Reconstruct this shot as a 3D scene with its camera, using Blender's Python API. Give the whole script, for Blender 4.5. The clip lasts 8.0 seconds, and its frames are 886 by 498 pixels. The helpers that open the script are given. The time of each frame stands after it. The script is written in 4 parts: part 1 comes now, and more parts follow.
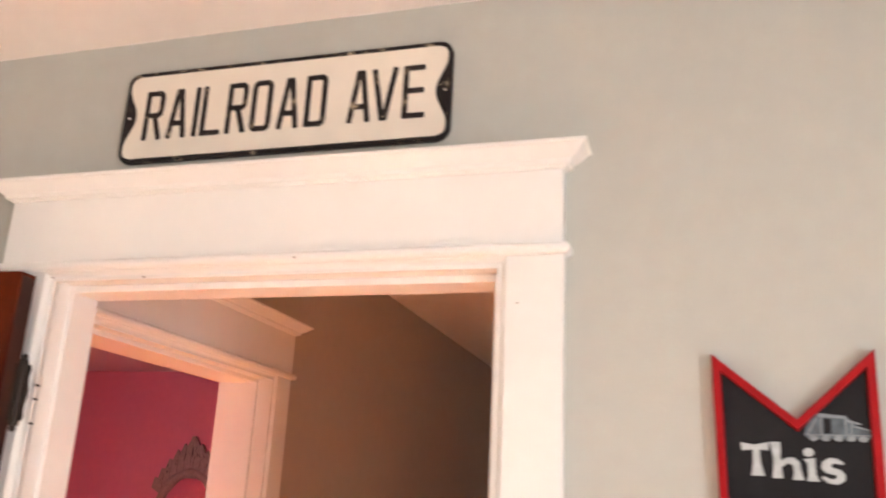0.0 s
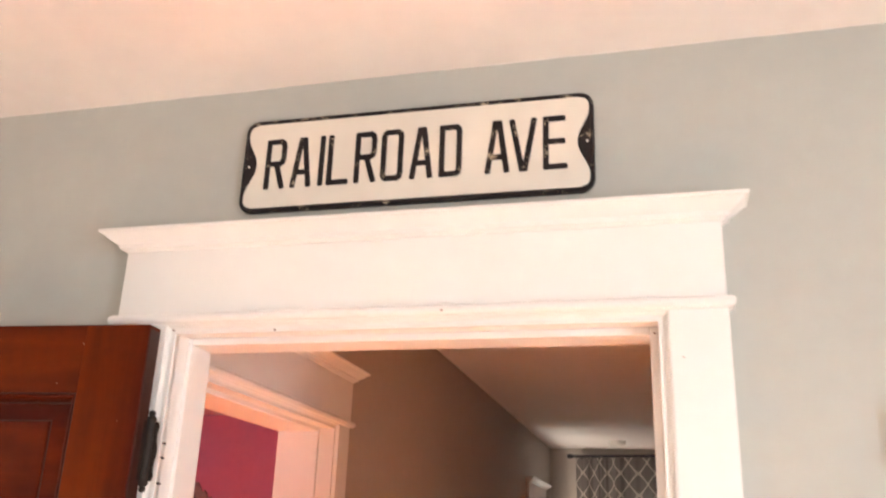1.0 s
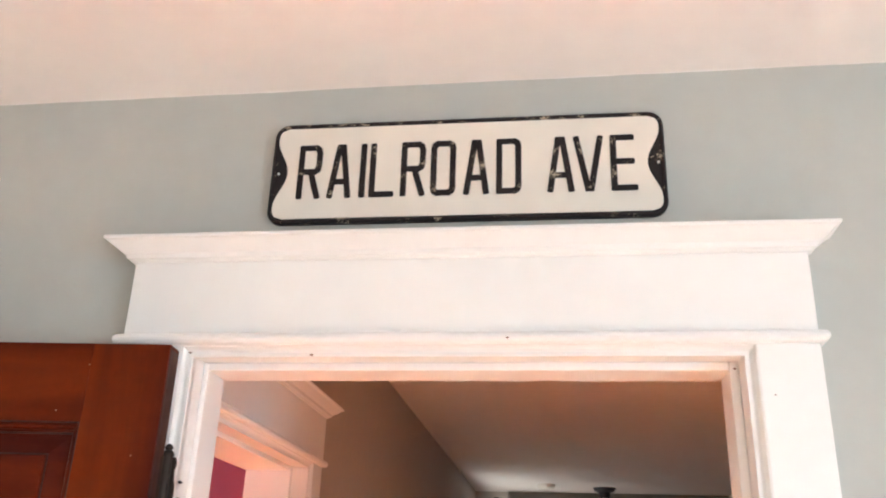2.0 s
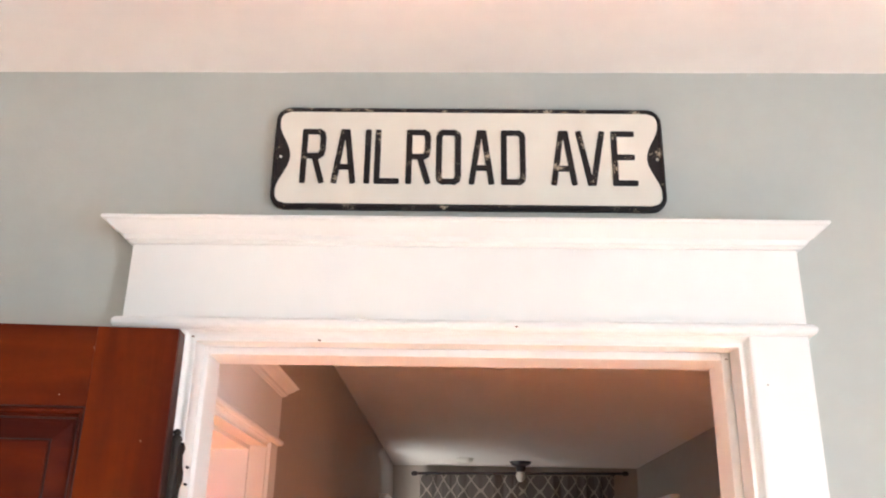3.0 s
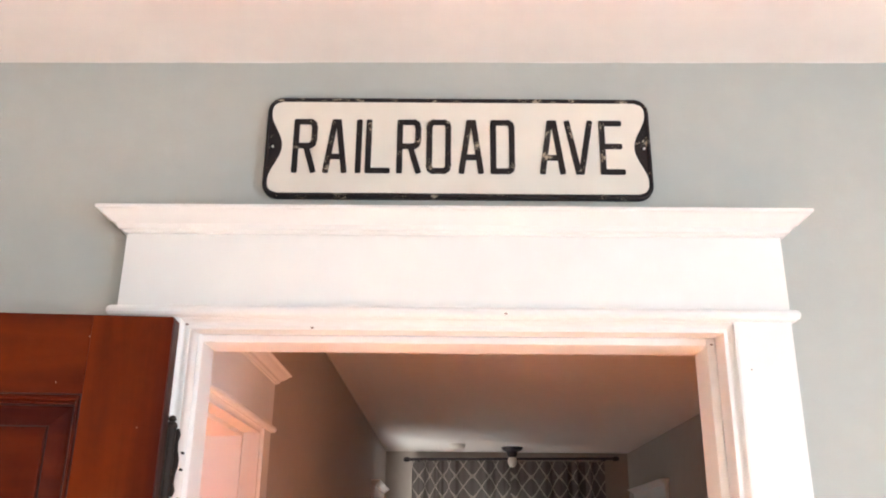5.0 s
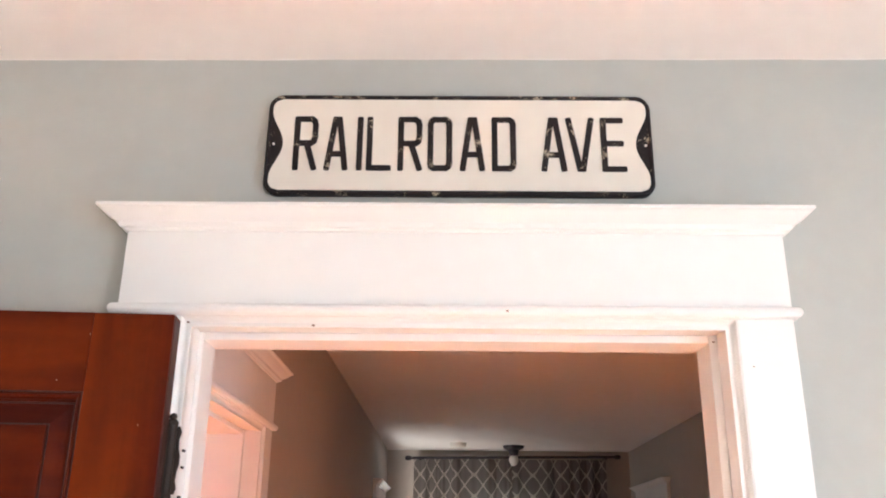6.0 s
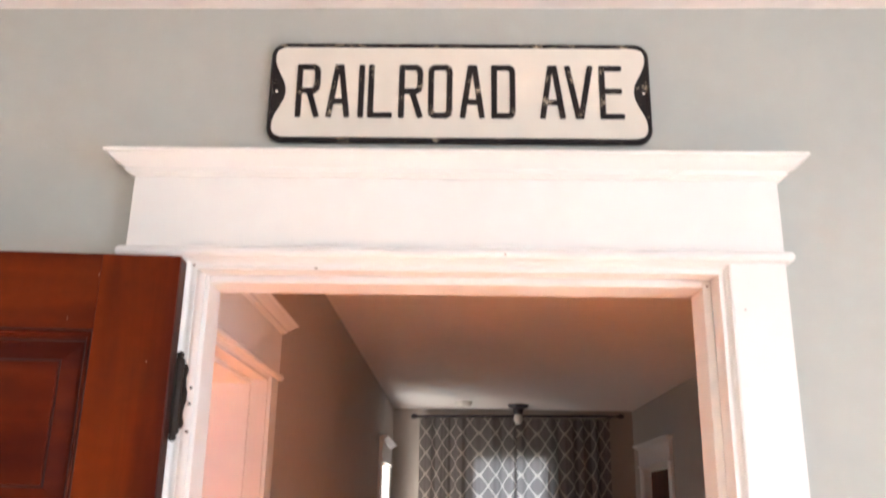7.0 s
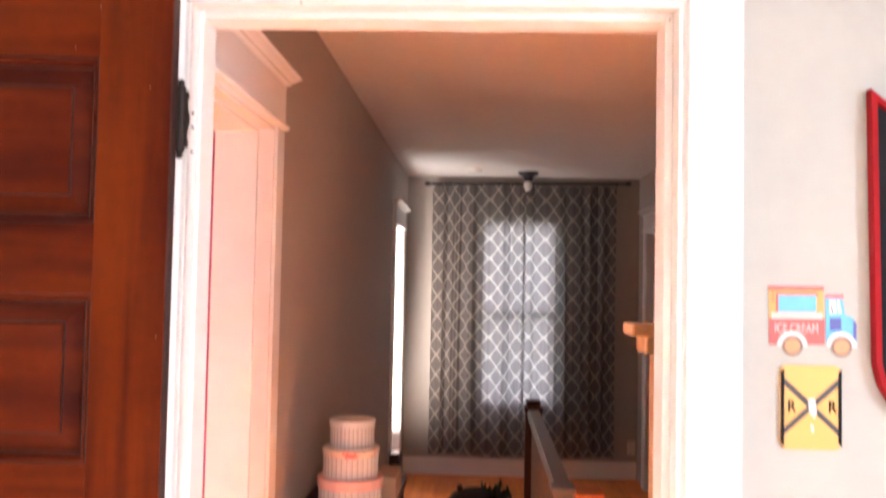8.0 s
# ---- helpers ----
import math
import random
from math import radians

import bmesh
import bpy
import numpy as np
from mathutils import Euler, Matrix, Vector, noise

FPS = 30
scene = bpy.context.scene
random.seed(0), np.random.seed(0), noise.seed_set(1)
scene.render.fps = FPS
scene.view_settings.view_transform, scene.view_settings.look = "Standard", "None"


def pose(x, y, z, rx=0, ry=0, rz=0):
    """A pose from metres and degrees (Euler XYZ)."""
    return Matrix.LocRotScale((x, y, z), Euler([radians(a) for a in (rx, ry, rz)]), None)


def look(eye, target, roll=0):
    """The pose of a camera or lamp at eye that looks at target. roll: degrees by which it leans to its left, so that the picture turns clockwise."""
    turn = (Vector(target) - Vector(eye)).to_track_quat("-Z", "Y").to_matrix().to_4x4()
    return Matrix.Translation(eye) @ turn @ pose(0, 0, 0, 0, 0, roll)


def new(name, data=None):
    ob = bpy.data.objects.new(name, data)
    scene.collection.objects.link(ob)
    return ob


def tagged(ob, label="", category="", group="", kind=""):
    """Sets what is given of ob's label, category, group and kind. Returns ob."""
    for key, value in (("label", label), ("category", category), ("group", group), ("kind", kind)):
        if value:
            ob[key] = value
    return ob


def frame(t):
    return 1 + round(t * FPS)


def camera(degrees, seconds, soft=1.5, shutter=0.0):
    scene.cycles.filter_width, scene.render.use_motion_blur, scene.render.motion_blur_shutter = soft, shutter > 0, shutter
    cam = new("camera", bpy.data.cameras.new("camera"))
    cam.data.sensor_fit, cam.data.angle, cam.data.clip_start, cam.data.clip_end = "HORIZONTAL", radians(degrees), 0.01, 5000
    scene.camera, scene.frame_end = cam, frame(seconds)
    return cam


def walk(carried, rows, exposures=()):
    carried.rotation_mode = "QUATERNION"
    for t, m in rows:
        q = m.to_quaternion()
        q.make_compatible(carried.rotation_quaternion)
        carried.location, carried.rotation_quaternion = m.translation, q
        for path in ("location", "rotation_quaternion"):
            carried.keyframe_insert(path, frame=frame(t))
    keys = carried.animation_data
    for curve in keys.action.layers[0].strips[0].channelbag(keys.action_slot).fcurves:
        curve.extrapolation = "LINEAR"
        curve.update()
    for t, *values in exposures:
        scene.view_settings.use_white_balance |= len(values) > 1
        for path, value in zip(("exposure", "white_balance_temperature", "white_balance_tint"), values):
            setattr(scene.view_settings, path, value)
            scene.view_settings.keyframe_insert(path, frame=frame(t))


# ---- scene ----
cam = camera(54.8, 8.0, soft=1.9, shutter=0.5)
PATH = [
    (0, (1.066, -1.204, 1.702), (0.498, 0.627, 2.274), 2.9),
    (0.2, (0.9865, -1.247, 1.704), (0.446, 0.591, 2.274), 2.5),
    (0.5, (0.886, -1.279, 1.709), (0.384, 0.563, 2.303), 2.1),
    (1, (0.785, -1.271, 1.719), (0.301, 0.555, 2.375), 2.1),
    (1.5, (0.662, -1.183, 1.72), (0.269, 0.626, 2.478), 2.4),
    (3, (0.374, -1.233, 1.736), (0.336, 0.641, 2.433), 1.0),
    (3.5, (0.38, -1.232, 1.733), (0.372, 0.651, 2.408), 1.1),
    (4, (0.376, -1.232, 1.731), (0.376, 0.655, 2.396), 1.0),
    (4.5, (0.379, -1.245, 1.731), (0.377, 0.641, 2.396), 0.6),
    (5, (0.376, -1.252, 1.731), (0.358, 0.632, 2.4), 0.6),
    (6.5, (0.376, -1.248, 1.727), (0.354, 0.64, 2.387), 0.6),
    (7, (0.389, -1.266, 1.692), (0.351, 0.645, 2.28), 0.9),
    (7.2, (0.407, -1.296, 1.673), (0.352, 0.635, 2.196), 0.9),
    (7.5, (0.437, -1.349, 1.645), (0.358, 0.615, 2.016), 0.8),
    (7.8, (0.456, -1.374, 1.613), (0.374, 0.614, 1.799), 1.0),
    (8, (0.465, -1.38, 1.59), (0.384, 0.617, 1.672), 1.1),
]
walk(cam, [(t, look(eye, target, roll)) for t, eye, target, roll in PATH], [
(0.0, 2.92, 6900, 17), (1.0, 3.08, 6650, 15), (1.5, 2.98, 6100, 9), (3.0, 3.13, 5800, 8), (5.0, 3.14, 5800, 9), (7.0, 3.14, 5950, 12), (7.5, 3.13, 6050, 14), (8.0, 3.5, 6200, 20)])

# ---- light ----
world = bpy.data.worlds.new("world")
scene.world = world
world.use_nodes = True
sky = world.node_tree.nodes.new("ShaderNodeTexSky")
sky.sky_type, sky.sun_disc = "NISHITA", False
sky.sun_elevation, sky.sun_rotation = radians(24), radians(-90)
world.node_tree.nodes["Background"].inputs["Strength"].default_value = 0.05
world.node_tree.links.new(sky.outputs[0], world.node_tree.nodes["Background"].inputs["Color"])


def window_light(name, eye, target, wide, high, watts, colour):
    """An area lamp, mostly standing in for daylight at an opening."""
    data = bpy.data.lights.new(name, "AREA")
    data.shape, data.size, data.size_y = "RECTANGLE", wide, high
    data.energy, data.color = watts, colour
    ob = new(name, data)
    ob.matrix_world = look(eye, target)
    return ob


window_light("daylight_east", (2.62, -1.65, 1.5), (0, -1.6, 0.8), 0.9, 1.2, 4.9, (0.78, 0.91, 1.0))
window_light("daylight_south", (1.65, -3.72, 1.55), (0.75, 0, 0.7), 1.2, 1.4, 2.2, (1.0, 0.95, 0.90))
window_light("daylight_hall", (0.815, 9.6, 1.75), (0.815, 0, 1.1), 0.8, 1.4, 11.5, (1.0, 0.98, 0.98))
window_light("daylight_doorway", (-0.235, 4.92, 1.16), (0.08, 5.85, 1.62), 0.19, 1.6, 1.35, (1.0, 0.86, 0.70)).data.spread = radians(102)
# Added lamp without a source of its own, to brighten the hall's ceiling corner.
window_light("added_ceiling_glow", (-0.13, 5.02, 1.66), (0.03, 5.20, 2.50), 0.3, 0.12, 0.16, (1.0, 0.92, 0.80)).data.spread = radians(105)
window_light("daylight_pink_room", (-3.6, 0.58, 1.7), (-1.5, 1.8, 1.2), 0.8, 0.85, 3.4, (1.0, 0.80, 0.70))
sun = new("sun", bpy.data.lights.new("sun", "SUN"))
sun.data.energy, sun.data.angle, sun.data.color = 5.0, radians(0.5), (1.0, 0.90, 0.76)
sun.matrix_world = look((-10.0, 0.12, 4.45), (0, 0, 0))

# ---- materials ----


def material(name, colour, rough=0.6, metal=0.0, vary=0.06, grain=40.0, bump=0.1, blotch=3.0, stretch=(1, 1, 1), bump_size=None, spec=0.5):
    """A surface with fine grain and broad, faint blotches of tone."""
    m = bpy.data.materials.new(name)
    m.use_nodes = True
    n, l = m.node_tree.nodes, m.node_tree.links
    b = n["Principled BSDF"]
    b.inputs["Roughness"].default_value, b.inputs["Metallic"].default_value = rough, metal
    b.inputs["Specular IOR Level"].default_value = spec
    co = n.new("ShaderNodeTexCoord")
    mp = n.new("ShaderNodeMapping")
    mp.inputs["Scale"].default_value = stretch
    l.new(co.outputs["Object"], mp.inputs["Vector"])
    fine, broad = n.new("ShaderNodeTexNoise"), n.new("ShaderNodeTexNoise")
    fine.inputs["Scale"].default_value, fine.inputs["Detail"].default_value = grain, 5
    broad.inputs["Scale"].default_value, broad.inputs["Detail"].default_value = blotch, 3
    add = n.new("ShaderNodeMath")
    add.operation = "ADD"
    for t, k in ((fine, 0), (broad, 1)):
        l.new(mp.outputs[0], t.inputs["Vector"])
        l.new(t.outputs["Fac"], add.inputs[k])
    ramp = n.new("ShaderNodeMapRange")
    ramp.inputs["From Min"].default_value, ramp.inputs["From Max"].default_value = 0.6, 1.4
    ramp.inputs["To Min"].default_value, ramp.inputs["To Max"].default_value = 1 - vary, 1 + vary
    l.new(add.outputs[0], ramp.inputs["Value"])
    mul = n.new("ShaderNodeVectorMath")
    mul.operation = "SCALE"
    mul.inputs[0].default_value = colour
    l.new(ramp.outputs[0], mul.inputs["Scale"])
    l.new(mul.outputs[0], b.inputs["Base Color"])
    if bump:
        tex = n.new("ShaderNodeTexNoise")
        tex.inputs["Scale"].default_value, tex.inputs["Detail"].default_value = bump_size or grain, 3
        l.new(mp.outputs[0], tex.inputs["Vector"])
        bp = n.new("ShaderNodeBump")
        bp.inputs["Strength"].default_value, bp.inputs["Distance"].default_value = bump, 0.002
        l.new(tex.outputs["Fac"], bp.inputs["Height"])
        l.new(bp.outputs[0], b.inputs["Normal"])
    return m


def worn_paint(name, colour, under, rough, amount, size):
    """Paint chipped here and there down to what lies under it."""
    m = material(name, colour, rough, vary=0.08, grain=120, bump=0.15, spec=0.2)
    n, l = m.node_tree.nodes, m.node_tree.links
    b = n["Principled BSDF"]
    old = b.inputs["Base Color"].links[0].from_socket
    co = n.new("ShaderNodeTexCoord")
    a, c = n.new("ShaderNodeTexNoise"), n.new("ShaderNodeTexNoise")
    a.inputs["Scale"].default_value, a.inputs["Detail"].default_value = size, 8
    a.inputs["Roughness"].default_value = 0.75
    c.inputs["Scale"].default_value = size / 6
    mul = n.new("ShaderNodeMath")
    mul.operation = "MULTIPLY"
    for t, k in ((a, 0), (c, 1)):
        l.new(co.outputs["Object"], t.inputs["Vector"])
        l.new(t.outputs["Fac"], mul.inputs[k])
    step = n.new("ShaderNodeMapRange")
    step.inputs["From Min"].default_value, step.inputs["From Max"].default_value = amount, amount + 0.03
    l.new(mul.outputs[0], step.inputs["Value"])
    mix = n.new("ShaderNodeMix")
    mix.data_type = "RGBA"
    l.new(step.outputs[0], mix.inputs[0])
    l.new(old, mix.inputs[6])
    mix.inputs[7].default_value = (*under, 1)
    l.new(mix.outputs[2], b.inputs["Base Color"])
    return m


def wood(name, dark, light, rough, along="z", grain=1.0, spec=0.15):
    """Stained boards: long streaks along one axis, finer pores and a satin varnish."""
    m = material(name, (1, 1, 1), rough, vary=0.16, grain=60, bump=0.12, blotch=6, spec=spec)
    n, l = m.node_tree.nodes, m.node_tree.links
    b = n["Principled BSDF"]
    old = b.inputs["Base Color"].links[0].from_socket
    co, mp = n.new("ShaderNodeTexCoord"), n.new("ShaderNodeMapping")
    mp.inputs["Scale"].default_value = {"z": (1, 1, 0.07), "x": (0.07, 1, 1), "y": (1, 0.07, 1)}[along]
    l.new(co.outputs["Object"], mp.inputs["Vector"])
    t, u = n.new("ShaderNodeTexNoise"), n.new("ShaderNodeTexNoise")
    t.inputs["Scale"].default_value, t.inputs["Detail"].default_value = 22 * grain, 6
    t.inputs["Distortion"].default_value = 0.6
    u.inputs["Scale"].default_value = 4 * grain
    add = n.new("ShaderNodeMath")
    add.operation = "ADD"
    for k, x in enumerate((t, u)):
        l.new(mp.outputs[0], x.inputs["Vector"])
        l.new(x.outputs["Fac"], add.inputs[k])
    ramp = n.new("ShaderNodeValToRGB")
    ramp.color_ramp.elements[0].position, ramp.color_ramp.elements[1].position = 0.38, 0.62
    ramp.color_ramp.elements[0].color, ramp.color_ramp.elements[1].color = (*dark, 1), (*light, 1)
    half = n.new("ShaderNodeMath")
    half.operation = "MULTIPLY"
    half.inputs[1].default_value = 0.5
    l.new(add.outputs[0], half.inputs[0])
    l.new(half.outputs[0], ramp.inputs[0])
    mul = n.new("ShaderNodeVectorMath")
    mul.operation = "MULTIPLY"
    l.new(ramp.outputs[0], mul.inputs[0])
    l.new(old, mul.inputs[1])
    l.new(mul.outputs[0], b.inputs["Base Color"])
    return m


def lattice_cloth(name):
    """Grey curtain cloth with a pale woven trellis, letting some daylight through."""
    m = bpy.data.materials.new(name)
    m.use_nodes = True
    n, l = m.node_tree.nodes, m.node_tree.links
    uv = n.new("ShaderNodeTexCoord")
    sep = n.new("ShaderNodeSeparateXYZ")
    l.new(uv.outputs["UV"], sep.inputs[0])

    def calc(op, a, b=None, c=None):
        k = n.new("ShaderNodeMath")
        k.operation = op
        for i, v in enumerate((a, b, c)):
            if v is None:
                continue
            if isinstance(v, (int, float)):
                k.inputs[i].default_value = v
            else:
                l.new(v, k.inputs[i])
        return k.outputs[0]

    a = calc("MULTIPLY", sep.outputs[0], 2 * math.pi / 0.152)
    b = calc("MULTIPLY", sep.outputs[1], 2 * math.pi / 0.163)
    f = calc("ADD", calc("COSINE", a), calc("COSINE", b))
    rings = calc("MULTIPLY", calc("SUBTRACT", calc("COSINE", calc("MULTIPLY", a, 2)), 1.0), 0.13)
    sa, sb = calc("SINE", a), calc("SINE", b)
    steep = calc("SQRT", calc("ADD", calc("ADD", calc("MULTIPLY", sa, sa), calc("MULTIPLY", sb, sb)), 0.10))
    line = calc("LESS_THAN", calc("ABSOLUTE", calc("ADD", f, rings)), calc("MULTIPLY", steep, 0.23))
    weave = n.new("ShaderNodeTexNoise")
    weave.inputs["Scale"].default_value = 350
    l.new(uv.outputs["UV"], weave.inputs["Vector"])
    mix = n.new("ShaderNodeMix")
    mix.data_type = "RGBA"
    l.new(line, mix.inputs[0])
    mix.inputs[6].default_value, mix.inputs[7].default_value = (0.13, 0.118, 0.115, 1), (0.52, 0.475, 0.43, 1)
    tone = n.new("ShaderNodeVectorMath")
    tone.operation = "SCALE"
    l.new(mix.outputs[2], tone.inputs[0])
    l.new(calc("ADD", calc("MULTIPLY", weave.outputs["Fac"], 0.3), 0.85), tone.inputs["Scale"])
    dif, tra, both = n.new("ShaderNodeBsdfDiffuse"), n.new("ShaderNodeBsdfTranslucent"), n.new("ShaderNodeMixShader")
    l.new(tone.outputs[0], dif.inputs["Color"])
    glow = n.new("ShaderNodeGamma")
    glow.inputs["Gamma"].default_value = 0.45
    l.new(tone.outputs[0], glow.inputs["Color"])
    l.new(glow.outputs[0], tra.inputs["Color"])
    both.inputs[0].default_value = 0.5
    l.new(dif.outputs[0], both.inputs[1])
    l.new(tra.outputs[0], both.inputs[2])
    l.new(both.outputs[0], n["Material Output"].inputs["Surface"])
    return m


M_WALL = material("wall_paint", (0.497, 0.507, 0.472), 0.75, vary=0.035, grain=25, bump=0.12, blotch=1.5, bump_size=160, spec=0.3)
M_HALLWALL = material("hall_paint", (0.46, 0.425, 0.39), 0.75, vary=0.04, grain=25, bump=0.12, blotch=1.5, bump_size=160, spec=0.3)
M_CEIL = material("ceiling_paint", (0.85, 0.825, 0.80), 0.85, vary=0.025, grain=20, bump=0.1, blotch=1.2, bump_size=120, spec=0.2)
M_TRIM = material("white_trim_paint", (0.86, 0.855, 0.835), 0.38, vary=0.02, grain=18, bump=0.008, blotch=4, bump_size=40)
M_PINK = material("pink_paint", (0.60, 0.19, 0.30), 0.7, vary=0.05, grain=20, bump=0.1, blotch=2)
M_LAV = material("lavender_paint", (0.5, 0.4, 0.52), 0.8, vary=0.04, grain=20, bump=0.05)
M_FLOOR = material("tan_carpet", (0.60, 0.40, 0.31), 0.95, vary=0.12, grain=220, bump=0.6, blotch=2, bump_size=300, spec=0.1)
M_PINE = wood("pine_floor_wood", (0.72, 0.20, 0.045), (0.92, 0.31, 0.075), 0.4, "y")
M_DOOR = wood("door_stile_wood", (0.0522, 0.00522, 0.001305), (0.1566, 0.02349, 0.00174), 0.42, "z", spec=0.12)
M_RAIL = wood("door_rail_wood", (0.04872, 0.00435, 0.001305), (0.1348, 0.01914, 0.00174), 0.42, "x", spec=0.12)
M_PANEL = wood("door_panel_wood", (0.04524, 0.00435, 0.00174), (0.1261, 0.01653, 0.002175), 0.42, "x", spec=0.12)
M_NAIL = material("rusty_nail", (0.28, 0.20, 0.17), 0.7, vary=0.2)
M_GROOVE = material("door_groove_dark", (0.030, 0.008, 0.005), 0.5, vary=0.2, grain=30)
M_DARKWOOD = wood("dark_hall_wood", (0.045, 0.014, 0.010), (0.10, 0.034, 0.022), 0.4, "z")
M_GREYPAINT = material("grey_rail_paint", (0.17, 0.155, 0.15), 0.45, vary=0.06)
M_BALUSTER = material("taupe_baluster_paint", (0.33, 0.30, 0.28), 0.5, vary=0.06)
M_REDPINE = wood("orange_pine_wood", (0.42, 0.12, 0.04), (0.60, 0.20, 0.07), 0.45, "z")
M_OAK = wood("pine_wood", (0.38, 0.20, 0.09), (0.55, 0.32, 0.16), 0.45, "z")
M_IRON = worn_paint("hinge_iron", (0.03, 0.024, 0.02), (0.16, 0.13, 0.11), 0.5, 0.42, 150)
M_BLACK = worn_paint("sign_black_enamel", (0.020, 0.016, 0.016), (0.46, 0.38, 0.28), 0.5, 0.335, 260)
M_CREAM = material("sign_cream_enamel", (0.80, 0.75, 0.66), 0.45, vary=0.05, grain=14, bump=0.05, blotch=7)
M_RED = material("red_paint", (0.33, 0.006, 0.009), 0.55, vary=0.1, grain=30, spec=0.15)
M_CHALK = material("chalkboard_black", (0.016, 0.016, 0.018), 0.75, vary=0.15, grain=40, spec=0.15)
M_WHITE = material("white_lettering", (0.78, 0.78, 0.76), 0.6, vary=0.08, grain=60)
M_CHALKWHITE = material("chalk_white", (0.44, 0.49, 0.51), 0.8, vary=0.3, grain=90)
M_GREY = material("grey_drawing", (0.085, 0.115, 0.135), 0.7, vary=0.7, grain=90)
M_ORANGE = material("sticker_orange", (0.90, 0.40, 0.12), 0.45, vary=0.05)
M_HUB = material("sticker_hub_tan", (0.74, 0.34, 0.17), 0.5, vary=0.06)
M_TRUCKRED = material("sticker_red", (0.74, 0.13, 0.12), 0.45, vary=0.05)
M_BLUE = material("sticker_blue", (0.15, 0.52, 0.84), 0.4, vary=0.12, blotch=60)
M_NAVY = material("sticker_navy", (0.10, 0.12, 0.42), 0.4, vary=0.1)
M_TYRE = material("sticker_tyre", (0.26, 0.17, 0.13), 0.5, vary=0.05)
M_BLUSH = material("sticker_blush", (0.86, 0.60, 0.56), 0.5, vary=0.1, blotch=40)
M_SLATE = material("slate_grey_enamel", (0.075, 0.07, 0.07), 0.45, vary=0.1)
M_YELLOW = material("yellow_enamel", (0.84, 0.46, 0.13), 0.4, vary=0.04, grain=30)
M_CLOTH = lattice_cloth("trellis_curtain_cloth")
M_PAPER = material("hat_box_paper", (0.66, 0.71, 0.73), 0.7, vary=0.05)
M_PINKLID = material("hat_box_pink", (0.80, 0.50, 0.47), 0.7, vary=0.10, blotch=30)
M_STRIPE = material("hat_box_stripe", (0.50, 0.47, 0.46), 0.75, vary=0.1)
M_FLORAL = worn_paint("hat_box_floral", (0.74, 0.66, 0.58), (0.70, 0.24, 0.25), 0.7, 0.275, 22)
M_CARD = material("beige_card", (0.48, 0.38, 0.28), 0.8)
M_LEAF = material("dark_green_leaf", (0.025, 0.05, 0.025), 0.5, vary=0.3)
M_BASKET = material("dark_woven_basket", (0.055, 0.045, 0.050), 0.85, vary=0.35, grain=50, bump=0.6, spec=0.1)
M_CHALKGREY = material("smudged_chalk_grey", (0.24, 0.28, 0.30), 0.85, vary=0.45, grain=120)
M_POT = material("dark_pot_glaze", (0.02, 0.018, 0.025), 0.35)
M_PEWTER = material("pewter_frame", (0.26, 0.20, 0.20), 0.55, metal=0.1, vary=0.25, grain=60)
M_MIRROR = material("mirror_silver", (0.9, 0.9, 0.9), 0.02, metal=1.0, vary=0.0, bump=0)
M_PLASTIC = material("white_plastic", (0.75, 0.73, 0.68), 0.4, vary=0.02)
M_GLASS = bpy.data.materials.new("window_glass")
M_GLASS.use_nodes = True
M_GLASS.node_tree.nodes["Principled BSDF"].inputs["Transmission Weight"].default_value = 1.0
M_GLASS.node_tree.nodes["Principled BSDF"].inputs["Roughness"].default_value = 0.0
M_GLASS.node_tree.nodes["Principled BSDF"].inputs["IOR"].default_value = 1.45

# ---- builders ----
BASE = {}


def thing(name, at, label="", category="", group="", kind=""):
    """An empty at a thing's base, to carry its parts."""
    ob = new(name)
    ob.location, ob.empty_display_size = at, 0.05
    BASE[ob] = Vector(at)
    return tagged(ob, label, category, group, kind)


def part(name, bm, mat, parent=None, label="", smooth=False):
    """One mesh object out of a bmesh in world coordinates, under a thing or a part."""
    at = BASE.get(parent, Vector((0, 0, 0)))
    bmesh.ops.recalc_face_normals(bm, faces=bm.faces)
    bm.transform(Matrix.Translation(-at))
    me = bpy.data.meshes.new(name)
    bm.to_mesh(me)
    bm.free()
    for p in me.polygons:
        p.use_smooth = smooth
    me.materials.append(mat)
    ob = new(name, me)
    ob.parent = parent
    BASE[ob] = at
    return tagged(ob, label)


def solid(name, bm, mat, label="", category="", group="", kind="structure", smooth=False):
    """A thing or piece of the setting made of a single mesh."""
    return tagged(part(name, bm, mat, None, "", smooth), label, category, group, kind)


def box(bm, x0, x1, y0, y1, z0, z1, bevel=0.0, m=None):
    r = bmesh.ops.create_cube(bm, size=1, matrix=Matrix.Translation(((x0 + x1) / 2, (y0 + y1) / 2, (z0 + z1) / 2)) @ Matrix.Diagonal((x1 - x0, y1 - y0, z1 - z0, 1)))
    vs = r["verts"]
    if bevel:
        es = list({e for v in vs for e in v.link_edges})
        r = bmesh.ops.bevel(bm, geom=es, offset=bevel, segments=2, affect="EDGES", profile=0.5)
        vs = list({v for f in r["faces"] for v in f.verts} | {v for v in vs if v.is_valid})
    if m is not None:
        bmesh.ops.transform(bm, matrix=m, verts=vs)
    return bm


def boxed(*a, **k):
    return box(bmesh.new(), *a, **k)


